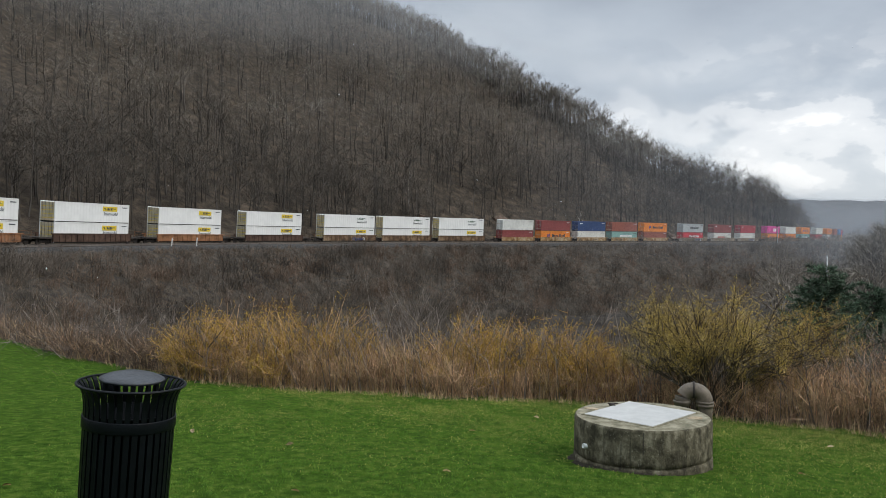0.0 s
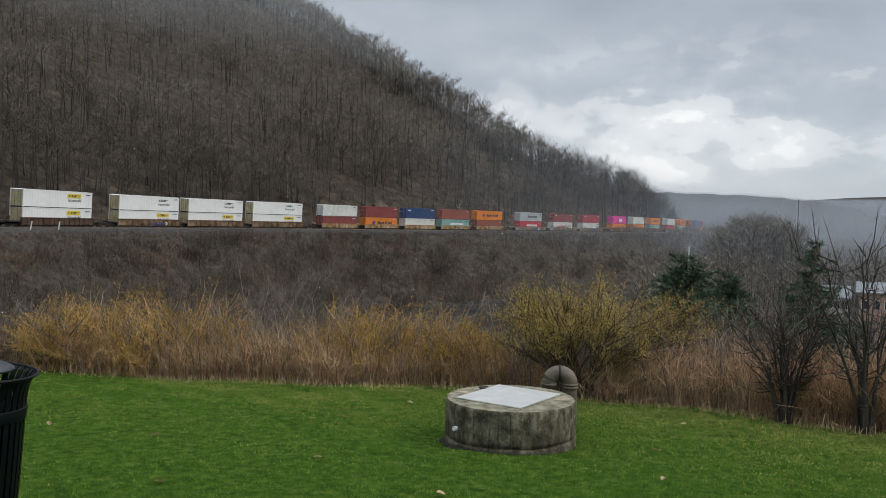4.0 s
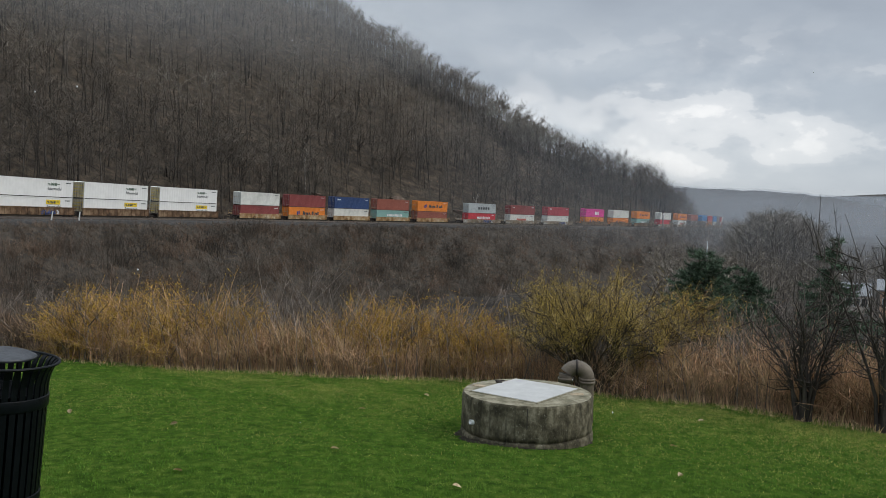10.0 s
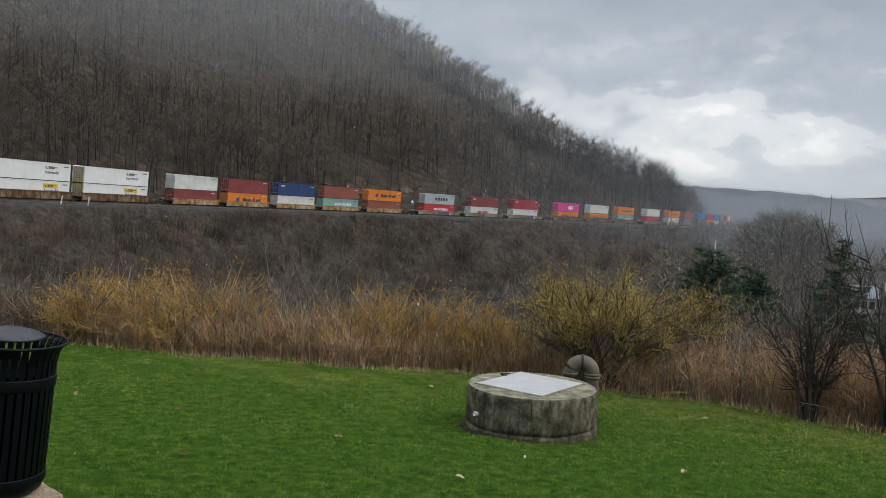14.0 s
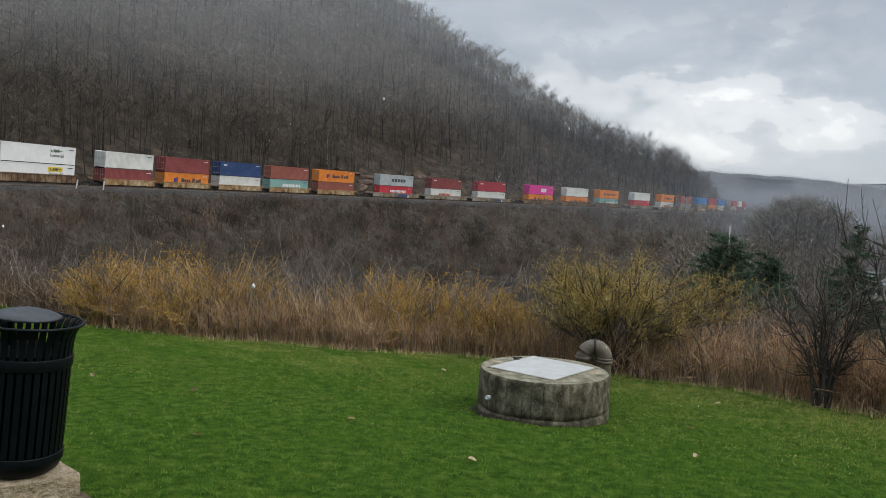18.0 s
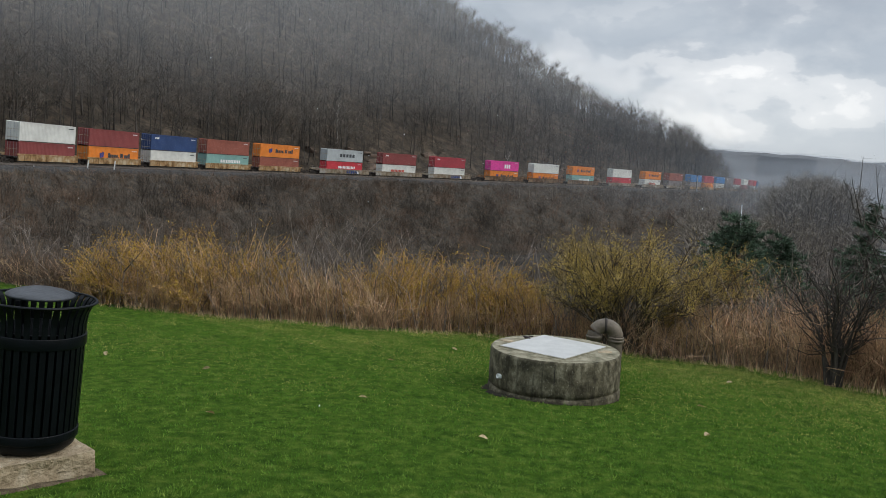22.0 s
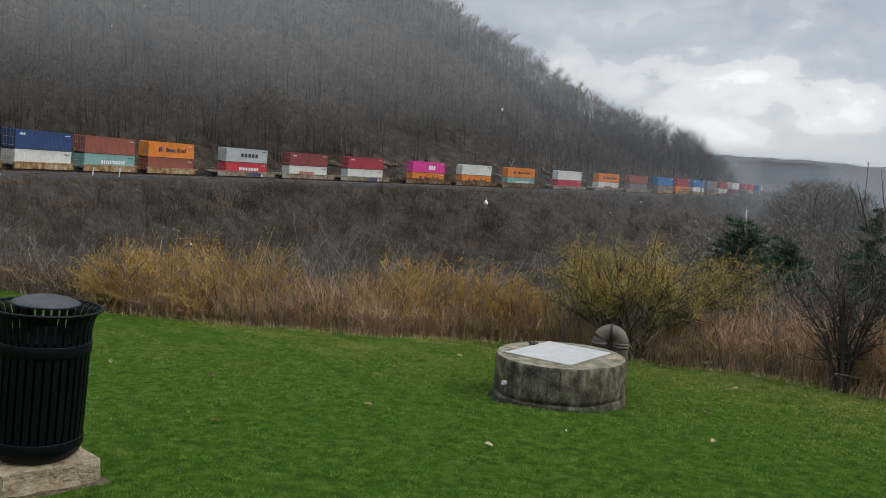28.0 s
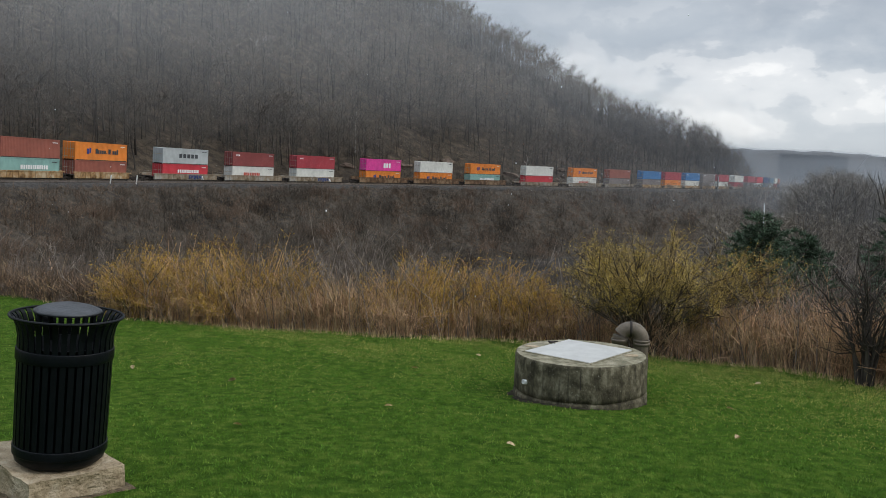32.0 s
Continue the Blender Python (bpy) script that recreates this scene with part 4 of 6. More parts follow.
# and along the foot of the slope above the cutting
foot = np.arange(n) < 480
az = np.where(foot, rng.uniform(-42, 24, n), az)
r = np.where(foot, line_range(az) + 19 + 48 * rng.random(n) ** 1.2, r)
px, py = np.sin(np.radians(az)) * r, np.cos(np.radians(az)) * r
u, _ = from_line(px, py)
pz = land(px, py)
# wooded more loosely by the rock cut, and up to just past the brow
keep = (u < -13 - 3 * rng.random(n)) & (r < brow + 12) & (r > 60) & (np.degrees(np.arctan2(pz, r)) < 16.9)
glade = (np.abs(az - 4.5) < 4.5) & (u > -30)
keep &= ~(glade & (rng.random(n) < 0.8))
px, py, pz, u, r, az = px[keep], py[keep], pz[keep], u[keep], r[keep], az[keep]
pts = np.stack([px, py, pz], -1)
near_line = (-u) < 50
# the trees stand taller towards the end of the ridge
stature = np.interp(az, (17.5, 20, 22, 23.4, 25), (1.0, 1.06, 1.12, 0.98, 0.6))
v, p = lay(FINE_TREES, pts[near_line], 1.0 * stature[near_line], 0.35, rng)
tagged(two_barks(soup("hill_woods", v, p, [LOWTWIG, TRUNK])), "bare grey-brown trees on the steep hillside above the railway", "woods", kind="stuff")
v, p = lay(FAR_TREES, pts[~near_line], 1.12 * stature[~near_line], 0.28, rng)
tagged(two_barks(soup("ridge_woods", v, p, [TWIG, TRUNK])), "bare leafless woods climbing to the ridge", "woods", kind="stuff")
# undergrowth that closes the skyline between the trunks
n = 850
az = rng.uniform(-14, 25, n)
pts = polar(az, hill_brow(az) + rng.uniform(-14, 3, n))
v, p = lay(SCRUBS, pts, 2.0, 0.45, rng)
tagged(soup("crest_brushwood", v, p, TWIG), "bare undergrowth along the hill's crest", "brushwood", kind="stuff")
# brushwood under the trees
n = 1400
s, side = np.concatenate([rng.uniform(-80, 400, n - 700), rng.uniform(80, 340, 700)]), -rng.uniform(11, 46, n)
x, y, h = on_line(s, side)
pts = np.stack([x, y, land(x, y)], -1)
v, p = lay(SCRUBS, pts, 0.75, 0.5, rng)
tagged(soup("hill_brushwood", v, p, SCRUB), "low bare brushwood under the hillside trees", "brushwood", kind="stuff")

# scrub on the railway bank and along the far side of the tracks, in clumps
n = 8200
s = np.concatenate([rng.uniform(-80, 400, n - 3000), rng.uniform(-70, 130, 3000)])
side = np.concatenate([rng.uniform(-15, -9.5, 600), 8.2 + 34 * rng.random(n - 600) ** 1.15])
x, y, h = on_line(s, side)
clump = waves(x, y, 11, 51) + 0.8 * waves(x, y, 4.5, 52)
keep = (np.hypot(x, y) > 45) & (clump + rng.normal(0, 0.35, n) > -0.35)
x, y, clump, side = x[keep], y[keep], clump[keep], side[keep]
pts = np.stack([x, y, land(x, y)], -1)
k = len(pts)
size = np.clip(0.75 + 0.35 * clump, 0.35, 1.5) * rng.uniform(0.7, 1.3, k) * np.where(side > 0, np.clip((side - 4.5) / 6.5, 0.5, 1), 1)
# grey thorn in the thick of the clumps, russet growth between them
grey = waves(x, y, 17, 53) + rng.normal(0, 0.3, k) > -0.1
for name, mat, sel, high, words in (("bank_scrub", SCRUB, grey, 1.12, "tangled grey bare scrub on the railway embankment"), ("russet_scrub", RUSSET, ~grey, 0.78, "low russet-brown growth between the grey scrub")):
    m_ = int(sel.sum())
    v, p = scatter(SCRUBS, pts[sel], rng.uniform(0, 6.28, m_), size[sel] * 1.15, size[sel] * high, rng.integers(0, 8, m_))
    tagged(soup(name, v, p, mat), words, "scrub", kind="stuff")
# dead grass tussocks over the bank
n = 4200
TUSSOCKS = []
for k in range(5):
    g = np.random.default_rng(120 + k)
    a0 = g.normal(0, 0.28, (24, 3)) * [1, 1, 0]
    d0 = g.normal(0, 0.55, (24, 3)) + [0, 0, 0.8]
    v0, t0 = slivers(a0 - [0, 0, 0.05], a0 + d0 * g.uniform(0.3, 0.8, (24, 1)), g.uniform(0.03, 0.06, 24), g)
    TUSSOCKS.append((v0, [t0]))
s, side = rng.uniform(-75, 330, n), 7.6 + 26 * rng.random(n)
x, y, h = on_line(s, side)
far_enough = np.hypot(x, y) > 45
x, y = x[far_enough], y[far_enough]
v, p = lay(TUSSOCKS, np.stack([x, y, land(x, y)], -1), 1.0, 0.5, rng)
tagged(soup("bank_grass", v, p, BANKGRASS), "dead brown grass tussocks on the railway embankment", "grass", kind="stuff")
# young trees on the shoulder of the bank, standing before the far part of the train
n = 190
s, side = rng.uniform(135, 440, n), 8.6 + 9 * rng.random(n)
x, y, h = on_line(s, side)
z = land(x, y)
size = np.clip((rail_z(s) + np.interp(s, (135, 190, 300, 440), (0.3, 1.5, 2.8, 3.2)) + rng.normal(0, 0.7, n) - z) / 12.0, 0.1, 0.5)
v, p = scatter(FINE_TREES, np.stack([x, y, z], -1), rng.uniform(0, 6.28, n), size * 1.5, size, rng.integers(0, 9, n))
tagged(soup("trackside_saplings", v, p, TWIG), "bare young trees along the shoulder of the embankment", "saplings", kind="stuff")
# young trees on the bank
n = 100
s, side = rng.uniform(-60, 420, n), rng.uniform(20, 40, n)
x, y, h = on_line(s, side)
v, p = lay(FINE_TREES, np.stack([x, y, land(x, y)], -1), 0.36, 0.4, rng)
tagged(soup("bank_saplings", v, p, SCRUB), "thin leafless saplings on the embankment", "saplings", kind="stuff")

# scrub on the slope below the lawn and over the valley
n = 1200
az = rng.uniform(-36, 44, n)
r = np.interp(az, EDGE_AZ, EDGE_R) + rng.uniform(12, 60, n)
pts = polar(az, r)
low = np.where(az > 20, np.clip((r - 10) / 60, 0.35, 0.8), np.clip((r - 6) / 20, 0.45, 0.95))
v, p = scatter(SCRUBS, pts, rng.uniform(0, 6.28, n), low * rng.uniform(0.8, 1.3, n), low * rng.uniform(0.65, 1.2, n), rng.integers(0, 8, n))
tagged(soup("slope_scrub", v, p, SCRUB), "dense grey-brown scrub on the slope below the lawn", "scrub", kind="stuff")
n = 1400
az, r = rng.uniform(-32, 40, n), 42 + 150 * rng.random(n) ** 1.5
pts = polar(az, r)
u, _ = from_line(pts[:, 0], pts[:, 1])
pts = pts[u > 26]
v, p = lay(SCRUBS, pts, 1.0, 0.4, rng)
tagged(soup("valley_scrub", v, p, SCRUB), "bare scrub covering the valley floor", "scrub", kind="stuff")
# finer tangle just behind the thicket
FINE_SCRUBS = []
for k in range(6):
    g = np.random.default_rng(80 + k)
    a0 = g.normal(0, 0.4, (26, 3)) * [1, 1, 0]
    ang, lean = g.uniform(0, 6.28, 26), np.abs(g.normal(0, 0.55, 26))
    d0 = np.stack([np.cos(ang) * np.sin(lean), np.sin(ang) * np.sin(lean), np.cos(lean)], -1)
    b0 = a0 + d0 * 2.4 * g.uniform(0.5, 1.05, 26)[:, None]
    v0, t0 = slivers(a0 - [0, 0, 0.3], b0, g.uniform(0.014, 0.026, 26), g)
    w, f = g.integers(0, 26, 150), g.uniform(0.2, 0.98, 150)[:, None]
    a1 = a0[w] * (1 - f) + b0[w] * f
    e = g.normal(0, 0.8, (150, 3)) + d0[w]
    e /= np.linalg.norm(e, axis=1)[:, None]
    v1, t1 = slivers(a1, a1 + e * g.uniform(0.25, 0.8, (150, 1)), g.uniform(0.006, 0.014, 150), g)
    FINE_SCRUBS.append(join_soup([(v0, [t0]), (v1, [t1])]))
n = 1100
az = rng.uniform(-36, 44, n)
r = np.interp(az, EDGE_AZ, EDGE_R) + 2.2 + 32 * rng.random(n) ** 1.2
pts = polar(az, r)
low = np.where(az > 20, 0.72, 0.85) * np.clip((r - 8) / 14, 0.5, 1.0)
v, p = scatter(FINE_SCRUBS, pts, rng.uniform(0, 6.28, n), low * rng.uniform(0.9, 1.5, n), low * rng.uniform(0.6, 1.15, n), rng.integers(0, 6, n))
tagged(soup("near_scrub", v, p, SCRUB), "fine grey tangle of bare shrubs behind the thicket", "scrub", kind="stuff")
# larger grey thorn bushes where the thicket thins out
n = 70
az = rng.uniform(-33, -15.5, n)
pts = polar(az, np.interp(az, EDGE_AZ, EDGE_R) + rng.uniform(1.2, 7, n))
v, p = scatter(FINE_SCRUBS, pts, rng.uniform(0, 6.28, n), rng.uniform(0.8, 1.3, n), rng.uniform(0.5, 0.85, n), rng.integers(0, 6, n))
tagged(soup("grey_thorn", v, p, SAPLING), "grey leafless thorn bushes beyond the lawn", "scrub", kind="stuff")
# valley woods to the right, with a rounded grove
n = 640
az, r = rng.uniform(22, 44, n), rng.uniform(80, 420, n)
az, r = np.concatenate([az, rng.normal(29.6, 1.7, 260)]), np.concatenate([r, rng.normal(235, 16, 260)])
pts = polar(az, r)
u, _ = from_line(pts[:, 0], pts[:, 1])
ok = (u > 14) & ~((az > 33.6) & (az < 39) & (r < 150))
dome = np.zeros(len(az), bool)
dome[n:] = True
pts, dome, az, r = pts[ok], dome[ok], az[ok], r[ok]
size = np.where(dome, 1.55 - 0.07 * (az - 29.2) ** 2 + rng.normal(0, 0.06, len(az)), np.clip((EYE - 0.028 * r - pts[:, 2]) / 13, 0.45, 1.5) * rng.uniform(0.75, 1.05, len(az)))
size = np.maximum(size, 0.5)
k = len(pts)
v, p = scatter(FAR_TREES, pts, rng.uniform(0, 6.28, k), size * 0.9, size, rng.integers(0, 8, k))
tagged(two_barks(soup("valley_woods", v, p, [TWIG, TRUNK])), "leafless woods and a rounded grove in the valley", "woods", kind="stuff")

# ---- thicket along the lawn's edge ----


def cane_thicket(name, n, az0, az1, depth, lo, hi, material, label, thick=0.011, lean=0.28, twigs=3, dens=None, start=0.25):
    g = np.random.default_rng(len(name) * 31 + n)
    az = g.uniform(az0, az1, n)
    if dens:
        az = az[g.random(n) < dens(az)]
    # in clumps along the edge
    az = az[g.random(len(az)) < 0.72 + 0.5 * np.sin(az * 2.1 + n) * np.sin(az * 0.83 + 1.3 * n)]
    n = len(az)
    r = np.interp(az, EDGE_AZ, EDGE_R) + start + np.abs(g.normal(0, 0.5, n)) * depth
    p0 = polar(az, r)
    ln = g.uniform(lo, hi, n) * (0.9 + 0.2 * np.sin(az * 1.7 + 2) * np.sin(az * 3.9)) * np.interp(az, (-19, -17.5, -5.5, -3.5, -1, 1, 24, 26), (1.0, 1, 1, 1.6, 1.6, 1, 1, 1.25))
    fat = np.exp(g.normal(0, 0.4, n))[:, None]
    ang, tilt = g.uniform(0, 6.28, n), np.abs(g.normal(0, lean, n))
    d = np.stack([np.cos(ang) * np.sin(tilt), np.sin(ang) * np.sin(tilt), np.cos(tilt)], -1)
    mid = p0 + d * ln[:, None] * 0.55 + g.normal(0, 0.05, (n, 3))
    sag = d + np.stack([np.cos(ang), np.sin(ang), -0.2 * np.ones(n)], -1) * g.uniform(0, 0.9, (n, 1))
    top = mid + sag * ln[:, None] * 0.45
    base = p0 - [0, 0, 0.15]
    pieces = []
    for a, b, w0, w1 in ((base, mid, 1.0, 0.8), (mid, top, 0.8, 0.25)):
        dd = b - a
        s1 = np.cross(dd, g.normal(size=(n, 3)))
        s1 /= np.linalg.norm(s1, axis=1)[:, None]
        s2 = np.cross(dd, s1)
        s2 /= np.linalg.norm(s2, axis=1)[:, None]
        vv = []
        for c, w in ((a, w0), (b, w1)):
            for k in range(3):
                vv.append(c + thick / 2 * w * fat * (math.cos(k * 2.094) * s1 + math.sin(k * 2.094) * s2))
        v = np.stack(vv, 1).reshape(-1, 3)
        q = np.array([(0, 1, 4, 3), (1, 2, 5, 4), (2, 0, 3, 5)])
        pieces.append((v, [(q[None] + 6 * np.arange(n)[:, None, None]).reshape(-1, 4)]))
    if twigs:
        rep = np.repeat(np.arange(n), twigs)
        f = g.uniform(0.3, 1, len(rep))[:, None]
        a = mid[rep] * (1 - f) + top[rep] * f
        e = g.normal(0, 0.5, (len(rep), 3)) + d[rep]
        e /= np.linalg.norm(e, axis=1)[:, None]
        v, t = slivers(a, a + e * g.uniform(0.15, 0.5, (len(rep), 1)), 0.007, g)
        pieces.append((v, [t]))
    v, p = join_soup(pieces)
    return tagged(soup(name, v, p, material), label, "thicket", kind="stuff")


def open_by_bush(az):
    """Few canes stand before the spreading bush."""
    return np.where((az > 14) & (az < 24), 0.9, np.where(az < -18.0, 0.2, 1.0))


cane_thicket("cane_thicket", 15500, -34, 44, 1.6, 0.18, 0.58, CANE, "dry red-brown canes standing along the lawn's edge", thick=0.0068, lean=0.32, twigs=3, dens=open_by_bush)
cane_thicket("pale_canes", 4300, -34, 44, 1.4, 0.25, 0.75, STRAW, "pale straw-coloured dead stalks among the canes", thick=0.0065, lean=0.38, twigs=2, dens=open_by_bush)
cane_thicket("russet_canes", 3600, -36, -16.5, 2.2, 0.25, 0.7, RUSSET, "low dull russet growth at the lawn's edge", thick=0.008, lean=0.45, twigs=6)
cane_thicket("tall_canes", 2300, 21, 44, 2.6, 0.5, 1.05, CANE, "tall dry brown canes among the bare trees", thick=0.009, lean=0.45, twigs=4)
cane_thicket("brown_saplings", 1900, -19, 30, 3.2, 0.7, 1.45, SAPLING, "slender brown saplings rising through the thicket", thick=0.011, lean=0.3, twigs=7)
cane_thicket("grey_saplings", 480, -36, 44, 4.5, 0.9, 2.0, SAPLING, "thin grey saplings rising behind the thicket", thick=0.016, lean=0.3, twigs=9)
cane_thicket("edge_grass", 3600, -34, 44, 0.35, 0.03, 0.10, STRAW, "bleached dead grass fringing the lawn", thick=0.007, lean=0.9, twigs=0, start=-0.12)


def dome_tips(g, n, left, right, deep, high, shell=(0.7, 1.05), low=0.12):
    """Ends of stems that fill a low dome, wider to one side if wished."""
    ang, tilt = g.uniform(0, 6.28, n), np.arccos(1 - g.random(n) * 0.93)
    f = g.uniform(*shell, n)
    cx = np.cos(ang) * np.sin(tilt)
    return np.stack([cx * np.where(cx < 0, left, right) * f, np.sin(ang) * np.sin(tilt) * deep * f, (low + (1 - low) * np.cos(tilt) ** 0.6) * high * f], -1)


def yellow_shrub(az, r, tall, wide, seed, bud_mat, label, stems=290, buds=16000, gold=GOLD):
    """A dense rounded shrub of yellow shoots."""
    g = np.random.default_rng(seed)
    c = polar(np.array([az]), np.array([r]))[0]
    root = empty("yellow_shrub", pose(*[float(q) for q in c], 0, 0, -az))
    p0 = np.stack([g.normal(0, wide * 0.22, stems), g.normal(0, wide * 0.14, stems), np.full(stems, -0.2)], -1)
    p2 = dome_tips(g, stems, wide * 0.66, wide * 0.66, wide * 0.42, tall, (0.5, 1.08)) + g.normal(0, 0.05, (stems, 3))
    p1 = p0 * 0.45 + p2 * 0.55 + np.stack([np.zeros(stems), np.zeros(stems), 0.12 * tall * np.ones(stems)], -1) + g.normal(0, 0.05, (stems, 3))
    v, q = tubes([(np.stack([a, b, e]), np.array([0.0065, 0.005, 0.002]) * g.uniform(0.6, 1.4)) for a, b, e in zip(p0, p1, p2)], 3)
    soup("stem_mass", v, [q], CANE, root)["kind"] = "stuff"
    k = stems * 26
    pick, f = g.integers(0, stems, k), g.uniform(-0.7, 1.0, k)[:, None]
    a = np.where(f > 0, p1[pick] * (1 - f) + p2[pick] * f, p1[pick] * (1 + f) - p0[pick] * f)
    e = g.normal(0, 0.85, (k, 3)) + (p2 - p1)[pick] / tall * 1.1 + [0, 0, 0.2]
    e /= np.linalg.norm(e, axis=1)[:, None]
    b = a + e * g.uniform(0.05, 0.24, (k, 1))
    v, t = slivers(a, b, g.uniform(0.003, 0.007, k), g)
    soup("shoot_mass", v, [t], gold, root)["kind"] = "stuff"
    w = g.integers(0, k, buds)
    f = g.uniform(0.2, 1.0, buds)[:, None]
    c0 = a[w] * (1 - f) + b[w] * f
    dirn = g.normal(size=(buds, 3))
    dirn /= np.linalg.norm(dirn, axis=1)[:, None]
    v, t = slivers(c0, c0 + dirn * g.uniform(0.012, 0.03, (buds, 1)), 0.014, g)
    soup("bud_mass", v, [t], bud_mat, root)["kind"] = "stuff"
    return tagged(root, label, "shrub", "yellow shrubs by the lawn")


SHRUB = "yellow-orange leafless shrub of dense fine shoots by the lawn"
for k, (a, dr, tall, wide) in enumerate(((-16.3, 1.0, 1.25, 1.5), (-13.6, 1.2, 1.5, 1.9), (-9.6, 1.2, 1.6, 2.2), (-6.6, 1.3, 1.3, 1.5), (-2.4, 1.6, 0.95, 1.2),
                                         (1.8, 1.1, 1.35, 1.7), (4.6, 1.2, 1.45, 1.8), (8.2, 1.1, 1.4, 1.9), (10.9, 1.0, 1.0, 1.2), (22.4, 1.2, 0.8, 1.2))):
    yellow_shrub(a, float(np.interp(a, EDGE_AZ, EDGE_R)) + dr - 0.25, tall, wide, 200 + k, BUD, SHRUB)


def spreading_bush(az, r, seed):
    """The large willow-like bush: arching limbs from one stool, upright budding shoots along them."""
    g = np.random.default_rng(seed)
    c = polar(np.array([az]), np.array([r]))[0]
    root = empty("spreading_bush", pose(*[float(q) for q in c]))
    root.matrix_basis = pose(*[float(q) for q in c], 0, 0, -az)
    limbs, tips = [], []
    ends = dome_tips(g, 92, 1.35, 2.35, 0.9, 1.70, (0.82, 1.02), 0.34)
    for p3 in ends:
        p0 = g.normal(0, 0.13, 3) * [1, 1, 0]
        arch = np.array([0, 0, 0.16 * np.linalg.norm(p3[:2])])
        line = np.stack([p0 - [0, 0, 0.2], p0 * 0.6 + p3 * 0.33 + arch * 0.7 + g.normal(0, 0.03, 3), p3 * 0.68 + arch + g.normal(0, 0.05, 3), p3])
        limbs.append((line, np.array([0.020, 0.013, 0.008, 0.003]) * g.uniform(0.5, 1.3)))
        for j in range(9):
            f = g.uniform(1.35, 3.0)
            k = min(int(f), 2)
            q0 = line[k] + (line[k + 1] - line[k]) * (f - k)
            out = p3 / np.linalg.norm(p3) * 0.6 + g.normal(0, 0.5, 3) + [0, 0, 0.3]
            q1 = q0 + out * g.uniform(0.15, 0.42)
            limbs.append((np.stack([q0, (q0 + q1) / 2 + g.normal(0, 0.025, 3), q1]), np.array([0.009, 0.006, 0.0025])))
            tips.append((q0, q1))
    v, q = tubes(limbs, 5)
    soup("limb_mass", v, [q], LIMB, root)["kind"] = "stuff"
    tips = np.array(tips)
    k = 15000
    w, f = g.integers(0, len(tips), k), g.uniform(0.1, 1.0, k)[:, None]
    a = tips[w, 0] * (1 - f) + tips[w, 1] * f
    e = g.normal(0, 0.6, (k, 3)) + [0, 0, 0.5]
    e /= np.linalg.norm(e, axis=1)[:, None]
    b = a + e * g.uniform(0.08, 0.28, (k, 1))
    v, t = slivers(a, b, g.uniform(0.003, 0.006, k), g)
    soup("shoot_mass", v, [t], OLIVE, root)["kind"] = "stuff"
    nb = 22000
    w, f = g.integers(0, k, nb), g.uniform(0.15, 1.0, nb)[:, None]
    c0 = a[w] * (1 - f) + b[w] * f
    d = g.normal(size=(nb, 3)) + [0, 0, 0.5]
    d /= np.linalg.norm(d, axis=1)[:, None]
    v, t = slivers(c0, c0 + d * g.uniform(0.014, 0.03, (nb, 1)), 0.011, g)
    soup("bud_mass", v, [t], GREENBUD, root)["kind"] = "stuff"
    return tagged(root, "large spreading bush in yellow-green bud with arching dark limbs", "bush")


spreading_bush(17.9, 13.15, 5)


def thicket_tree(az, r, tall, spread, seed, label, stems=13):
    """A bare many-stemmed tree: dark stems fanning from one base."""
    g = np.random.default_rng(seed)
    c = polar(np.array([az]), np.array([r]))[0]
    root = empty("bare_tree", pose(*[float(q) for q in c]))
    branches = []
    for i in range(stems):
        ang = 6.283 * i / stems + g.uniform(-0.3, 0.3)
        lean = g.uniform(0.06, 0.5) * spread
        out = np.array([math.cos(ang), math.sin(ang), 0])
        base = out * g.uniform(0.02, 0.07)
        ln = tall * g.uniform(0.62, 0.98)
        pts_ = [base - [0, 0, 0.25]]
        for k in range(1, 7):
            f = k / 6
            pts_.append(base + out * (lean * ln * (0.12 * f + 0.88 * f ** 1.7)) + np.array([0, 0, ln * f * (1 - 0.12 * lean * f)]) + g.normal(0, 0.024, 3))
        line = np.array(pts_)
        v, q = tubes([(line, np.array([0.036, 0.029, 0.022, 0.016, 0.011, 0.007, 0.003]) * g.uniform(0.5, 1.15))], 6)
        soup("stem", v, [q], BARK, root)
        for j in range(15):
            f = g.uniform(1.6, 5.95)
            k = int(f)
            q0 = line[k] + (line[k + 1] - line[k]) * (f - k)
            d = out * g.uniform(0.1, 0.9) + g.normal(0, 0.5, 3) + [0, 0, 0.55]
            d /= np.linalg.norm(d)
            w = tall * g.uniform(0.10, 0.28)
            q1 = q0 + d * w * 0.5 + g.normal(0, 0.03, 3)
            q2 = q1 + (d + [0, 0, 0.25]) * w * 0.5 + g.normal(0, 0.03, 3)
            branches.append((np.stack([q0, q1, q2]), np.array([0.009, 0.006, 0.003])))
    v, q = tubes(branches, 4)
    soup("branch_mass", v, [q], BARK, root)["kind"] = "stuff"
    m = len(branches) * 6
    w, f = g.integers(0, len(branches), m), g.uniform(0.2, 1, m)[:, None]
    a = np.array([branches[i][0][0] for i in w]) * (1 - f) + np.array([branches[i][0][2] for i in w]) * f
    e = g.normal(0, 0.7, (m, 3)) + [0, 0, 0.5]
    e /= np.linalg.norm(e, axis=1)[:, None]
    v, t = slivers(a, a + e * g.uniform(0.08, 0.26, (m, 1)), 0.005, g)
    soup("twig_mass", v, [t], BARK, root)["kind"] = "stuff"
    return tagged(root, label, "tree")


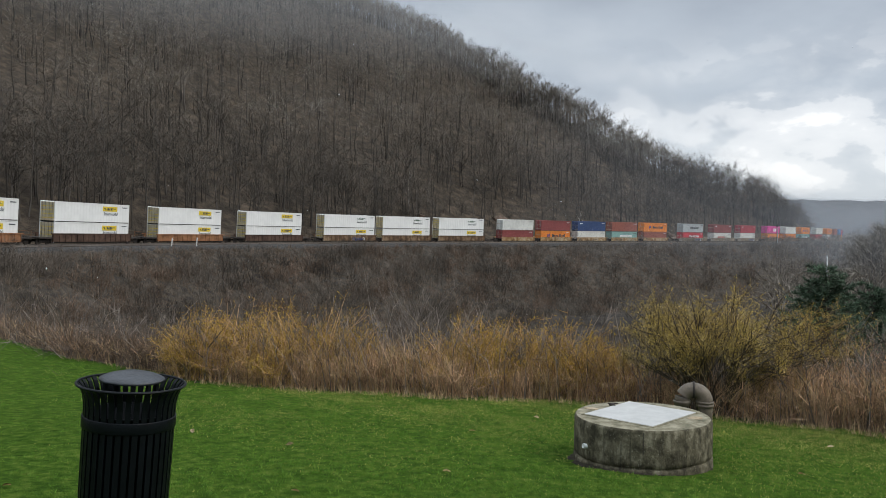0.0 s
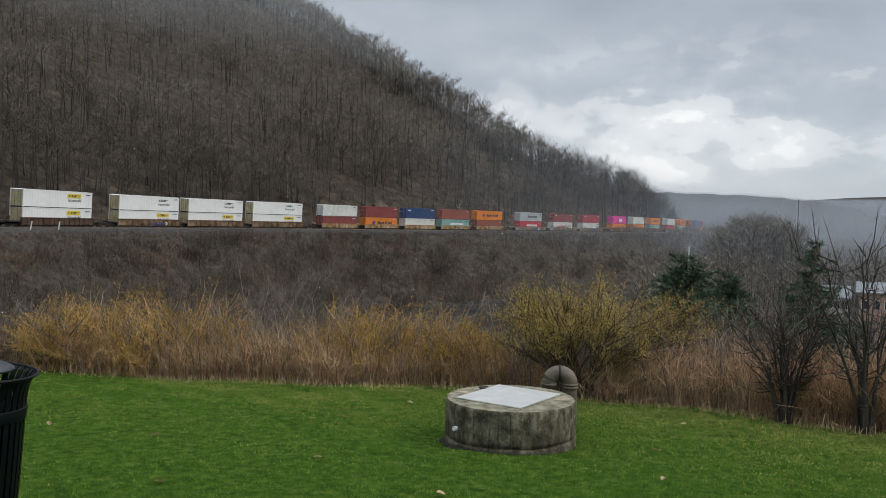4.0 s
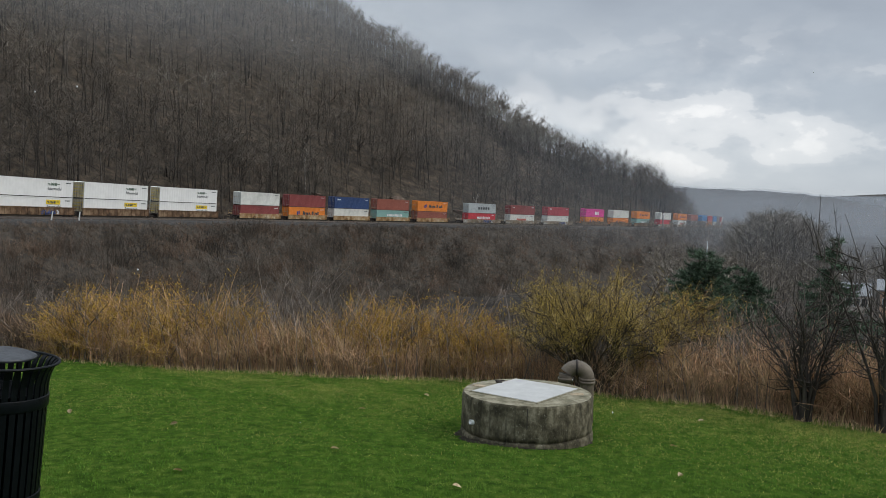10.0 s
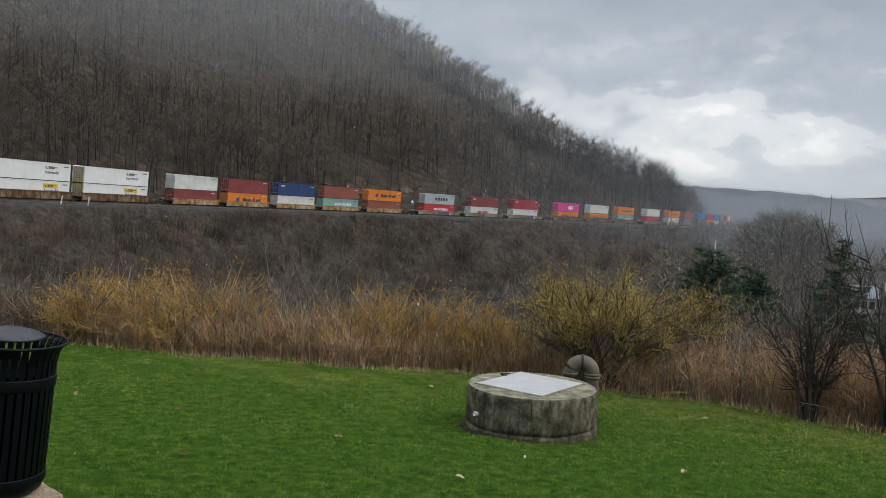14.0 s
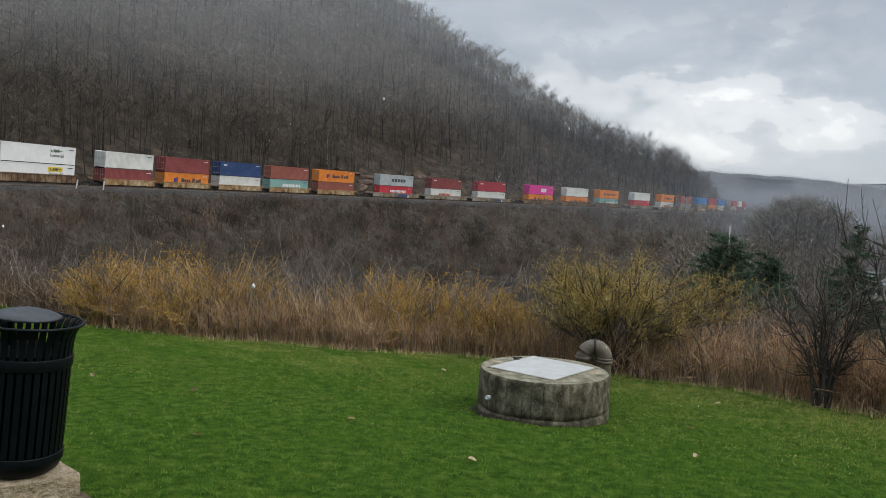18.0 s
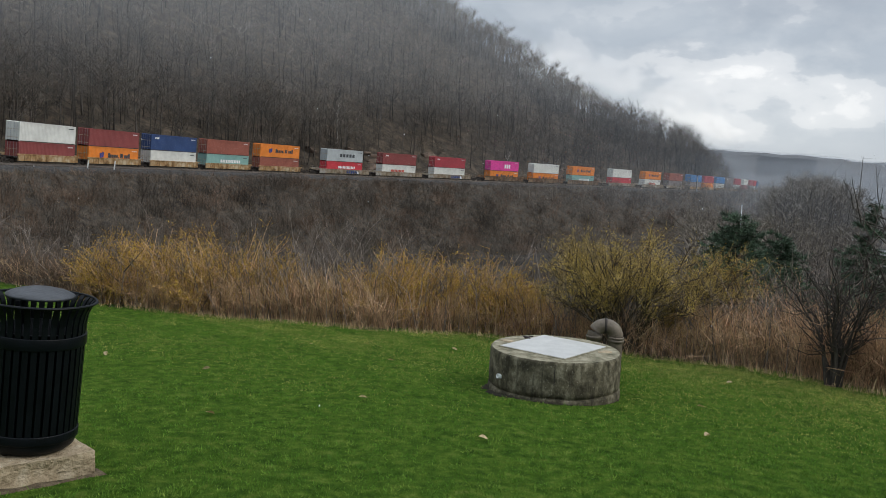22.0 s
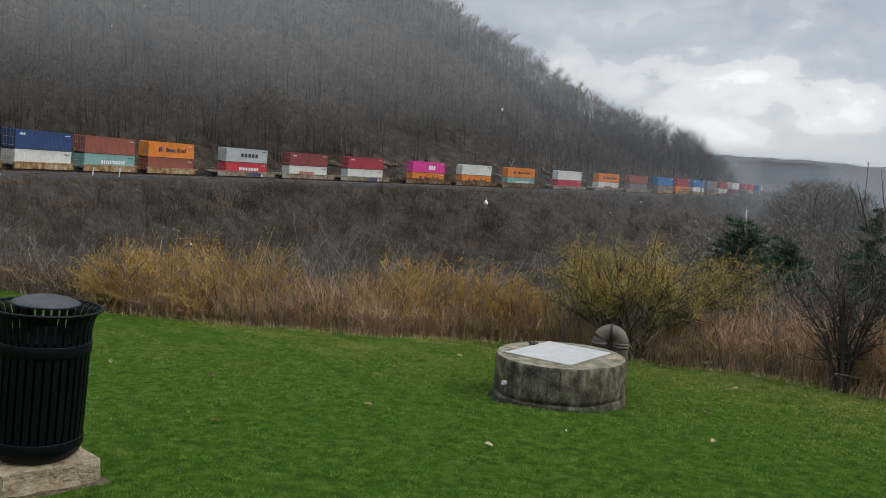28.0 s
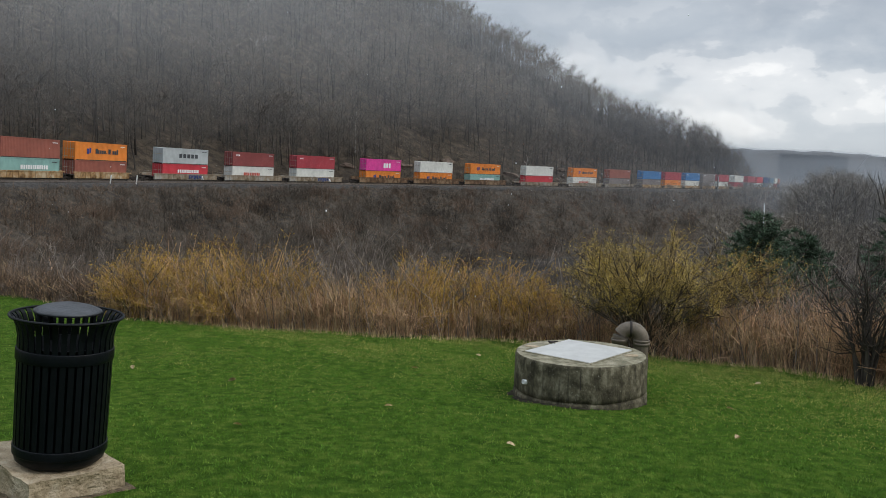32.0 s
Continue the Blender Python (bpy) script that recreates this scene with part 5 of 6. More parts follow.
thicket_tree(31.7, 11.75, 1.85, 0.95, 11, "dark many-stemmed leafless tree at the lawn's edge", 14)
thicket_tree(36.3, 11.6, 2.65, 0.75, 12, "tall dark leafless tree with many stems at the lawn's edge", 10)
thicket_tree(41.5, 12.4, 2.7, 0.8, 13, "bare dark tree beside the thicket", 7)


def conifer(az, r, top, wide, seed, label, layers=30, droop=0.1, rounded=False):
    """An evergreen: trunk and whorls of boughs set with needle sprays."""
    g = np.random.default_rng(seed)
    c = polar(np.array([az]), np.array([r]))[0]
    tall = top - c[2]
    root = empty("conifer", pose(*[float(q) for q in c]))
    part("trunk", lathe([(0.2, -0.4), (0.16, tall * 0.4), (0.07, tall * 0.8), (0.015, tall)], 9), BARK, root)
    lines, a_, b_ = [], [], []
    bough_count = 12 if rounded else 8
    for i in range(layers):
        f = (i + g.uniform(-0.3, 0.3)) / layers
        reach = (wide * max(1 - max(f, 0) ** 2.2, 0.03) ** 0.6 if rounded else min(wide, 0.46 * tall * (1.0 - f) + 0.08)) * g.uniform(0.9, 1.1)
        for j in range(bough_count):
            ang = 6.283 * (j + g.random()) / bough_count
            z = tall * min(0.12 + 0.86 * max(f, 0) + g.normal(0, 0.03), 0.99)
            ln = reach * (g.uniform(0.72, 1.08) if rounded else g.uniform(0.5, 1.2))
            d = np.array([math.cos(ang), math.sin(ang), 0])
            p1 = np.array([0, 0, z]) + d * ln * 0.55 + [0, 0, ln * (0.08 if rounded else -droop)]
            p2 = np.array([0, 0, z]) + d * ln + [0, 0, ln * (0.2 if rounded else -droop * 0.6)]
            lines.append((np.stack([[0, 0, z], p1, p2]), np.array([0.03, 0.02, 0.006])))
            k = int((46 + 46 * ln) if rounded else (45 + 60 * ln))
            t = g.uniform(0.18, 1.05, k)[:, None]
            s0 = (1 - t) * np.array([0, 0, z]) + t * p2 + (p1 - ([0, 0, z] + p2) / 2) * (4 * t * (1 - t))
            e = d * g.uniform(0.2, 1.0, (k, 1)) + g.normal(0, 0.5, (k, 3)) + [0, 0, 0.25 if rounded else 0.0]
            e /= np.linalg.norm(e, axis=1)[:, None]
            a_.append(s0)
            b_.append(s0 + e * g.uniform(0.14, 0.36, (k, 1)))
    v, q = tubes(lines, 3)
    soup("bough_mass", v, [q], BARK, root)["kind"] = "stuff"
    v, t = slivers(np.concatenate(a_), np.concatenate(b_), 0.05, g)
    soup("needle_mass", v, [t], NEEDLE, root)["kind"] = "stuff"
    return tagged(root, label, "evergreen tree")


conifer(25.2, 41, 0.2, 2.9, 3, "dark green rounded pine standing below the lawn", 40, rounded=True)
conifer(27.9, 43, -0.7, 2.3, 4, "dark green bushy pine beside another pine", 34, rounded=True)
conifer(32.9, 44, 1.1, 2.9, 6, "tall dark spruce with drooping boughs", 32, 0.18)

# ---- things on the lawn ----
TANK = (2.145, 8.85)
TANK_TOP, TANK_R = -0.247, 0.728


def concrete_tank():
    x, y = TANK
    g0 = float(lawn_z(x, y)) - 0.12
    root = empty("concrete_tank", pose(x, y, g0, 0, 0, 0))
    h = TANK_TOP - g0
    R = TANK_R
    wall = [(R + 0.006, -0.15), (R + 0.007, 0.165), (R + 0.004, 0.190), (R - 0.016, 0.197), (R - 0.016, 0.207), (R - 0.002, 0.216), (R, 0.25), (R - 0.002, h - 0.03), (R - 0.008, h - 0.012), (R - 0.02, h)]
    bm = lathe(wall, 96)
    for v in bm.verts:
        k = 0.006 * noise.noise(v.co * 6) + 0.005 * noise.noise(v.co * 21)
        if v.co.z < 0.225:
            v.co.z += 0.035 * noise.noise(v.co * 2.2 + Vector((3, 0, 0)))
        v.co.x *= 1 + k
        v.co.y *= 1 + k
    part("wall", bm, CONCRETE, root)
    bm = lathe([(R - 0.02, h), (R - 0.10, h + 0.004), (0.001, h + 0.006)], 96)
    part("top_slab", bm, RIMSTONE, root)
    turn = pose(-0.008, 0.052, h + 0.002, 0, 0, 45.6)
    bm = bmesh.new()
    box(bm, -0.46, 0.46, -0.416, 0.416, 0, 0.012, bevel=0.003)
    bm.transform(turn)
    part("hatch", bm, HATCH, root, "smooth pale grey hatch plate")
    bm = bmesh.new()
    for a, b in (((-0.485, -0.441), (0.485, -0.418)), ((-0.485, 0.418), (0.485, 0.441)), ((-0.485, -0.418), (-0.462, 0.418)), ((0.462, -0.418), (0.485, 0.418))):
        box(bm, a[0], b[0], a[1], b[1], 0, 0.008)
    bm.transform(turn)
    part("hatch_frame", bm, RIMSTONE, root)
    bm = lathe([(0.001, 0.0), (0.03, 0.0), (0.036, 0.01), (0.028, 0.024), (0.001, 0.028)], 16, m=pose(-0.23, 0.47, h + 0.006))
    box(bm, -0.28, -0.16, 0.455, 0.475, h + 0.022, h + 0.036, bevel=0.005)
    box(bm, -0.22, -0.20, 0.41, 0.52, h + 0.010, h + 0.024, bevel=0.005)
    part("lock_bolt", bm, TRUCK, root, "dark rusty hatch bolt")
    # two pale mortar patches let into the rim
    for px_, py_, turn_ in ((0.52, -0.16, 20), (-0.50, 0.30, -25)):
        patch = lathe([(0.001, 0.0), (0.09, 0.0), (0.085, 0.006), (0.001, 0.007)], 14, m=pose(px_, py_, h + 0.004, 0, 0, turn_) @ Matrix.Diagonal((1.0, 0.62, 1, 1)))
        for v in patch.verts:
            v.co += Vector((noise.noise(v.co * 23), noise.noise(v.co * 23 + Vector((4, 0, 0))), 0)) * 0.018
        part("mortar_patch", patch, PADSTONE, root, "pale mortar patch")
    # white outlet pipe on the left flank
    a = radians(205)
    m = Matrix.Translation((math.cos(a) * (R - 0.02), math.sin(a) * (R - 0.02), 0.32)) @ Euler((0, radians(78), a)).to_matrix().to_4x4()
    part("outlet_pipe", lathe([(0.022, 0), (0.026, 0.0), (0.026, 0.06), (0.020, 0.06), (0.020, 0.0)], 18, m=m), WHITEPVC, root, "short white plastic outlet")
    # a cast seam down the front
    a = radians(-103)
    bm = boxed(-0.004, 0.004, -0.002, 0.006, 0.34, h - 0.02)
    bm.transform(Matrix.Translation((math.cos(a) * R, math.sin(a) * R, 0)) @ pose(0, 0, 0, 0, 0, math.degrees(a) + 90))
    part("seam", bm, TRUCK, root, "dark crack")
    return tagged(root, "round weathered concrete tank with a pale square hatch", "concrete tank")


concrete_tank()


def soil_patch():
    g = np.random.default_rng(4)
    rows, ns = [], 90
    x0, y0 = TANK
    for k, f in enumerate((0.98, 1.03, 1.07, 1.13)):
        ring = []
        for i in range(ns):
            a = 6.283 * i / ns
            left = max(0.0, math.cos(a - radians(205)))
            rr = TANK_R * (1 + (f - 1) * (0.25 + 1.7 * left ** 2 + 0.9 * noise.noise(Vector((math.cos(a) * 3, math.sin(a) * 3, 2)))))
            x, y = x0 + rr * math.cos(a), y0 + rr * math.sin(a)
            ring.append((x, y, float(land(np.array([x]), np.array([y]))[0]) + (0.008, 0.006, 0.0, -0.035)[k] + 0.016 * noise.noise(Vector((x * 9, y * 9, 1)))))
        rows.append(ring)
    v = np.array(rows).reshape(-1, 3)
    i, j = np.meshgrid(np.arange(3), np.arange(ns), indexing="ij")
    q = np.stack([i * ns + j, (i + 1) * ns + j, (i + 1) * ns + (j + 1) % ns, i * ns + (j + 1) % ns], -1).reshape(-1, 4)
    tagged(soup("soil_ring", v, [q], SOIL, smooth=True), "ring of dark bare soil round the concrete tank", "soil", kind="structure")


soil_patch()


def vent_pipe():
    x, y = math.sin(radians(17.0)) * 10.15, math.cos(radians(17.0)) * 10.15
    g0 = float(lawn_z(x, y))
    root = empty("vent_pipe", pose(x, y, g0, 0, 0, -14))
    rb, rp = 0.131, 0.089
    top = -0.045 - rp - g0
    zc = top - rb
    arc = []
    for i in range(13):
        a = math.pi * i / 12
        arc.append((-rb * math.cos(a), 0, zc + rb * math.sin(a)))
    v, q = tubes([(np.array(arc), np.full(13, rp))], 24)
    soup("return_bend", v, [q], PIPE, root, smooth=True)
    part("mouth_collar", lathe([(rp + 0.001, 0.012), (rp + 0.011, 0.01), (rp + 0.012, -0.012), (rp + 0.004, -0.02), (rp + 0.004, -0.05), (rp - 0.012, -0.05), (rp - 0.012, 0.0)], 28, m=Matrix.Translation((-rb, 0, zc - 0.01))), PIPE, root)
    part("riser_collar", lathe([(rp + 0.001, 0.024), (rp + 0.011, 0.02), (rp + 0.012, 0.0), (rp + 0.005, -0.004), (rp + 0.005, -0.012), (rp + 0.012, -0.016), (rp + 0.012, -0.04), (rp + 0.001, -0.044)], 28, m=Matrix.Translation((rb, 0, zc - 0.02))), PIPE, root)
    part("riser", lathe([(rp - 0.004, -0.1), (rp - 0.004, zc)], 28, m=Matrix.Translation((rb, 0, 0))), PIPE, root)
    part("clamp", lathe([(rp + 0.002, -0.014), (rp + 0.009, -0.014), (rp + 0.009, 0.014), (rp + 0.002, 0.014)], 28, m=Matrix.Translation((0, 0, zc + rb)) @ pose(0, 0, 0, 0, 90, 0)), TRUCK, root, "dark seam band")
    return tagged(root, "grey-brown return-bend vent pipe standing behind the tank", "vent pipe")


vent_pipe()

BIN = (-2.052, 5.16)


def pad_and_bin():
    x, y = BIN
    tilt = pose(0, 0, 0, 0, 4.3, 0)
    px, py, top = -2.143, 5.233, -0.142
    pad = new("concrete_pad", bpy.data.meshes.new("concrete_pad"))
    bm = boxed(-0.295, 0.295, -0.40, 0.40, -0.2, 0.0)
    bmesh.ops.subdivide_edges(bm, edges=bm.edges[:], cuts=7, use_grid_fill=True)
    for v in bm.verts:
        d = Vector((noise.noise(v.co * 7), noise.noise(v.co * 7 + Vector((5, 0, 0))), noise.noise(v.co * 7 + Vector((0, 9, 0)))))
        v.co += d * (0.010 if v.co.z > -0.02 else 0.024)
    bm.to_mesh(pad.data)
    bm.free()
    pad.data.materials.append(PADSTONE)
    pad.matrix_basis = pose(px, py, top) @ tilt @ pose(0, 0, 0, 0, 0, 45)
    tagged(pad, "chipped tan concrete pad set in the grass under the bin", "concrete pad")

    soil = bmesh.new()
    rings = []
    for f, dz in ((0.9, 0.012), (1.04, 0.008), (1.15, -0.03)):
        ring = []
        for i in range(40):
            a = 6.283 * i / 40
            c, s_ = math.cos(a), math.sin(a)
            k = min(0.335 / max(abs(c), 1e-3), 0.44 / max(abs(s_), 1e-3))
            w = 1 + (f - 1) * (0.6 + 0.9 * noise.noise(Vector((c * 2.5, s_ * 2.5, 4))))
            q = pose(px, py, 0, 0, 0, 45) @ Vector((c * k * w, s_ * k * w, 0))
            ring.append(soil.verts.new((q.x, q.y, float(land(np.array([q.x]), np.array([q.y]))[0]) + dz + 0.012 * noise.noise(q * 14))))
        rings.append(ring)
    for lo, hi in zip(rings, rings[1:]):
        for i in range(40):
            soil.faces.new((lo[i], hi[i], hi[(i + 1) % 40], lo[(i + 1) % 40])).smooth = True
    patch = bpy.data.meshes.new("soil_patch")
    soil.to_mesh(patch)
    soil.free()
    patch.materials.append(TANSOIL)
    tagged(new("soil_patch", patch), "trodden dark soil round the concrete pad", "soil", kind="structure")

    root = empty("litter_bin")
    lean = tilt @ pose(0, 0, 0, 0, 0, 8)
    z0 = top + 0.006 - (x - px) * math.tan(radians(4.3))
    root.matrix_basis = pose(x, y, z0) @ lean
    prof = [(0.262, 0.10), (0.266, 0.40), (0.268, 0.70), (0.270, 0.80), (0.280, 0.855), (0.298, 0.898), (0.316, 0.918)]
    n = 36
    for i in range(n):
        a = 2 * math.pi * i / n
        m = pose(0, 0, 0, 0, 0, math.degrees(a))
        bm = bmesh.new()
        rows = []
        for k, (r, z) in enumerate(prof):
            w, t = 0.0165, 0.005
            rows.append([bm.verts.new(m @ Vector((r + dr, dy, z))) for dr, dy in ((t, -w), (t, w), (-t, w), (-t, -w))])
        for p, q in zip(rows, rows[1:]):
            for k in range(4):
                bm.faces.new((p[k], p[(k + 1) % 4], q[(k + 1) % 4], q[k]))
        bm.faces.new(rows[0])
        bm.faces.new(rows[-1][::-1])
        part("slat", bm, BLACKSTEEL, root)
    ring = [(0.322 + 0.009 * math.cos(t), 0.920 + 0.009 * math.sin(t)) for t in np.linspace(0, 2 * math.pi, 9)]
    part("top_ring", lathe(ring, 64), BLACKSTEEL, root)
    part("upper_band", lathe([(0.272, 0.655), (0.279, 0.655), (0.281, 0.66), (0.281, 0.722), (0.279, 0.727), (0.272, 0.727)], 64), BLACKSTEEL, root)
    part("lower_band", lathe([(0.262, 0.075), (0.273, 0.075), (0.274, 0.08), (0.274, 0.125), (0.272, 0.13), (0.262, 0.13)], 64), BLACKSTEEL, root)
    part("base_bowl", lathe([(0.265, 0.10), (0.268, 0.07), (0.255, 0.03), (0.225, 0.004), (0.19, 0.0), (0.0, 0.0)], 64), BLACKSTEEL, root)
    part("liner", lathe([(0.235, 0.02), (0.243, 0.735), (0.248, 0.735), (0.248, 0.745), (0.236, 0.745), (0.228, 0.03), (0.0, 0.03)], 48), BLACKSTEEL, root)
    part("lid", lathe([(0.17, 0.940), (0.194, 0.938), (0.197, 0.948), (0.192, 0.955), (0.15, 0.974), (0.09, 0.989), (0.0, 0.996)], 56), LIDSTEEL, root, "domed scuffed steel lid")
    for i in range(4):
        a = math.pi / 4 + i * math.pi / 2
        part("lid_strut", boxed(0.17, 0.19, -0.012, 0.012, 0.73, 0.945), BLACKSTEEL, root).matrix_basis = pose(0, 0, 0, 0, 0, math.degrees(a))
    return tagged(root, "black slatted steel litter bin with a domed lid", "litter bin")


pad_and_bin()

# ---- grass ----
g = np.random.default_rng(21)


def strewn(g, n, r0, power):
    """Places spread over the lawn from r0 to its edge."""
    az = g.uniform(-34, 42, n)
    r = r0 + (np.interp(az, EDGE_AZ, EDGE_R) + 0.4 - r0) * g.random(n) ** power
    return polar(az, r)


# tussocks of two dozen blades leaning outwards, with single blades between them
tufts = strewn(g, 14000, 3.6, 0.72)
who = np.repeat(np.arange(len(tufts)), 20)
around = g.normal(0, 0.032, (len(who), 3)) * [1, 1, 0]
n = 80000
p0 = np.concatenate([tufts[who] + around, strewn(g, n, 3.6, 0.75)])
lean_out = np.concatenate([around * 16, np.zeros((n, 3))])
stand = np.concatenate([g.uniform(0.6, 1.5, len(tufts))[who], np.full(n, 0.7)])
p0[:, 2] = land(p0[:, 0], p0[:, 1])
n = len(p0)
clear = np.hypot(p0[:, 0] - TANK[0], p0[:, 1] - TANK[1]) > TANK_R * (1.02 + 0.07 * g.random(n) + 0.16 * np.clip(-(p0[:, 0] - TANK[0]) / TANK_R, 0, 1) ** 2)
e1 = np.abs((p0[:, 0] + 2.143) * math.cos(radians(45)) + (p0[:, 1] - 5.233) * math.sin(radians(45)))
e2 = np.abs(-(p0[:, 0] + 2.143) * math.sin(radians(45)) + (p0[:, 1] - 5.233) * math.cos(radians(45)))
ok = clear & ~((e1 < 0.3) & (e2 < 0.4))
p0, lean_out, stand = p0[ok], lean_out[ok], stand[ok]
n = len(p0)
d = g.normal(0, 0.5, (n, 3)) + [0, 0, 0.75] + lean_out
d /= np.linalg.norm(d, axis=1)[:, None]
ln = ((0.012 + 0.020 * g.random(n)) * stand)[:, None]
v, t = slivers(p0 - [0, 0, 0.006], p0 + d * ln, g.uniform(0.004, 0.009, n), g)
tagged(soup("lawn_grass", v, [t], BLADE), "short green lawn grass in small tussocks", "grass", kind="stuff")
# bleached blades among the green, most of them towards the edge of the lawn and beyond the tank
p0 = strewn(g, 190000, 6.5, 0.33)
worn = 0.6 + 0.085 * (p0[:, 0] - 1) + 0.5 * waves(p0[:, 0], p0[:, 1], 2.6, 44) + 0.35 * waves(p0[:, 0], p0[:, 1], 0.7, 45)
p0 = p0[(g.random(len(p0)) < worn) & (np.hypot(p0[:, 0] - TANK[0], p0[:, 1] - TANK[1]) > TANK_R * 1.1)]
n = len(p0)
d = g.normal(0, 0.8, (n, 3)) + [0, 0, 0.6]
d /= np.linalg.norm(d, axis=1)[:, None]
v, t = slivers(p0, p0 + d * g.uniform(0.012, 0.028, (n, 1)), g.uniform(0.003, 0.007, n), g)
tagged(soup("dry_grass", v, [t], DRYBLADE), "bleached yellowish blades among the lawn grass", "grass", kind="stuff")


def fallen_leaf():
    me = bpy.data.meshes.new("fallen_leaf")
    bm = bmesh.new()
    pts_ = [(0.0, -0.045, 0.0), (0.022, -0.02, 0.012), (0.03, 0.01, 0.016), (0.014, 0.035, 0.012), (0.0, 0.05, 0.004), (-0.014, 0.034, 0.016), (-0.028, 0.008, 0.02), (-0.02, -0.02, 0.012)]
    low = [bm.verts.new(p) for p in pts_]
    mid = bm.verts.new((0, 0, 0.004))
    for i in range(8):
        bm.faces.new((low[i], low[(i + 1) % 8], mid))
    ex = bmesh.ops.solidify(bm, geom=bm.faces[:], thickness=0.0015)
    bm.to_mesh(me)
    bm.free()
    me.materials.append(LEAFTAN)
    return tagged(new("fallen_leaf", me), "curled pale tan dead leaf lying on the grass", "leaf", "dead leaves on the lawn")


LEAFTAN = surface("dead_leaf", tones((0.52, 0.40, 0.25), 0.25), 30, 0.8, bump=0.2)
leaf = fallen_leaf()
LEAVES = [(0.02, 7.7), (0.36, 10.2), (-1.7, 8.95), (-1.25, 6.8), (-3.6, 6.7), (-2.9, 9.4), (1.0, 6.4), (3.6, 8.2), (3.1, 6.9), (-0.7, 11.0), (1.3, 11.4), (4.6, 9.7)]
for k, (x, y) in enumerate(LEAVES):
    z = float(land(np.array([x]), np.array([y]))[0]) + 0.03
    m = pose(x, y, z - 0.008, g.uniform(-25, 25), g.uniform(-25, 25), g.uniform(0, 360)) @ Matrix.Scale(0.95, 4)
    if k == 0:
        leaf.matrix_basis = m
    else:
        copy_thing(leaf, m)

# ---- by the railway ----


def marker_post(az, rr, lean):
    x, y = math.sin(radians(az)) * rr, math.cos(radians(az)) * rr
    z = float(land(np.array([x]), np.array([y]))[0])
    root = empty("marker_post", pose(x, y, z - 0.2, 0, lean, 0))
    part("post", boxed(-0.09, 0.09, -0.05, 0.05, 0, 1.75, bevel=0.015), WHITEPVC, root)
    part("cap", boxed(-0.1, 0.1, -0.06, 0.06, 1.75, 1.8, bevel=0.01), WHITEPVC, root)
    return tagged(root, "leaning white marker post beside the railway", "post", "marker posts")


for az_, lean_ in ((-18.35, 9), (-16.75, 7)):
    far_ = np.linspace(110, 160, 201)
    u_, _ = from_line(np.sin(radians(az_)) * far_, np.cos(radians(az_)) * far_)
    marker_post(az_, float(far_[np.argmin(np.abs(u_ - 6.6))]), lean_)


def signal_mast(s, side):
    x, y, h = on_line(s, side)
    root = empty("signal_mast", pose(float(x), float(y), float(rail_z(s)) - 0.4))
    part("mast", lathe([(0.11, 0), (0.09, 6.6), (0.0, 6.62)], 10), TRUCK, root)
    part("signal_head", boxed(-0.35, 0.35, -0.3, -0.1, 6.0, 7.4, bevel=0.05), TRUCK, root)
    part("hood", boxed(-0.3, 0.3, -0.55, -0.3, 6.9, 7.0), TRUCK, root)
    part("platform", boxed(-0.5, 0.5, -0.4, 0.4, 5.4, 5.5), GREYSTEEL, root)
    part("ladder", boxed(0.18, 0.5, 0.1, 0.14, 0, 5.4), GREYSTEEL, root)
    return tagged(root, "dark railway signal mast beside the tracks", "signal mast")


signal_mast(262, 7.4)


def pale_tree(az, rr, tall):
    """A dead tree whose bark has gone white."""
    x, y = math.sin(radians(az)) * rr, math.cos(radians(az)) * rr
    z = float(land(np.array([x]), np.array([y]))[0])
    root = empty("dead_tree", pose(x, y, z))
    v, q = tubes([(np.array([(0, 0, -0.5), (0.15, 0, tall * 0.3), (-0.1, 0, tall * 0.6), (0.35, 0, tall)]), np.array([0.2, 0.17, 0.12, 0.05]))], 7)
    soup("trunk", v, [q], PALEBARK, root)
    for k, (f, dx, dz) in enumerate(((0.55, 1.4, 2.2), (0.7, -1.2, 2.0), (0.8, 1.0, 1.6))):
        v, q = tubes([(np.array([(0, 0, tall * f), (dx * 0.6, 0.2, tall * f + dz * 0.4), (dx, 0.1, tall * f + dz)]), np.array([0.09, 0.06, 0.02]))], 5)
        soup("limb", v, [q], PALEBARK, root)
    return tagged(root, "white-barked dead tree standing on the hillside", "tree")


PALEBARK = surface("pale_bark", tones((0.34, 0.31, 0.27), 0.3), 2, 0.9, bump=0.3)
pale_tree(-2.35, 236, 11.5)
pale_tree(9.6, 268, 9.0)

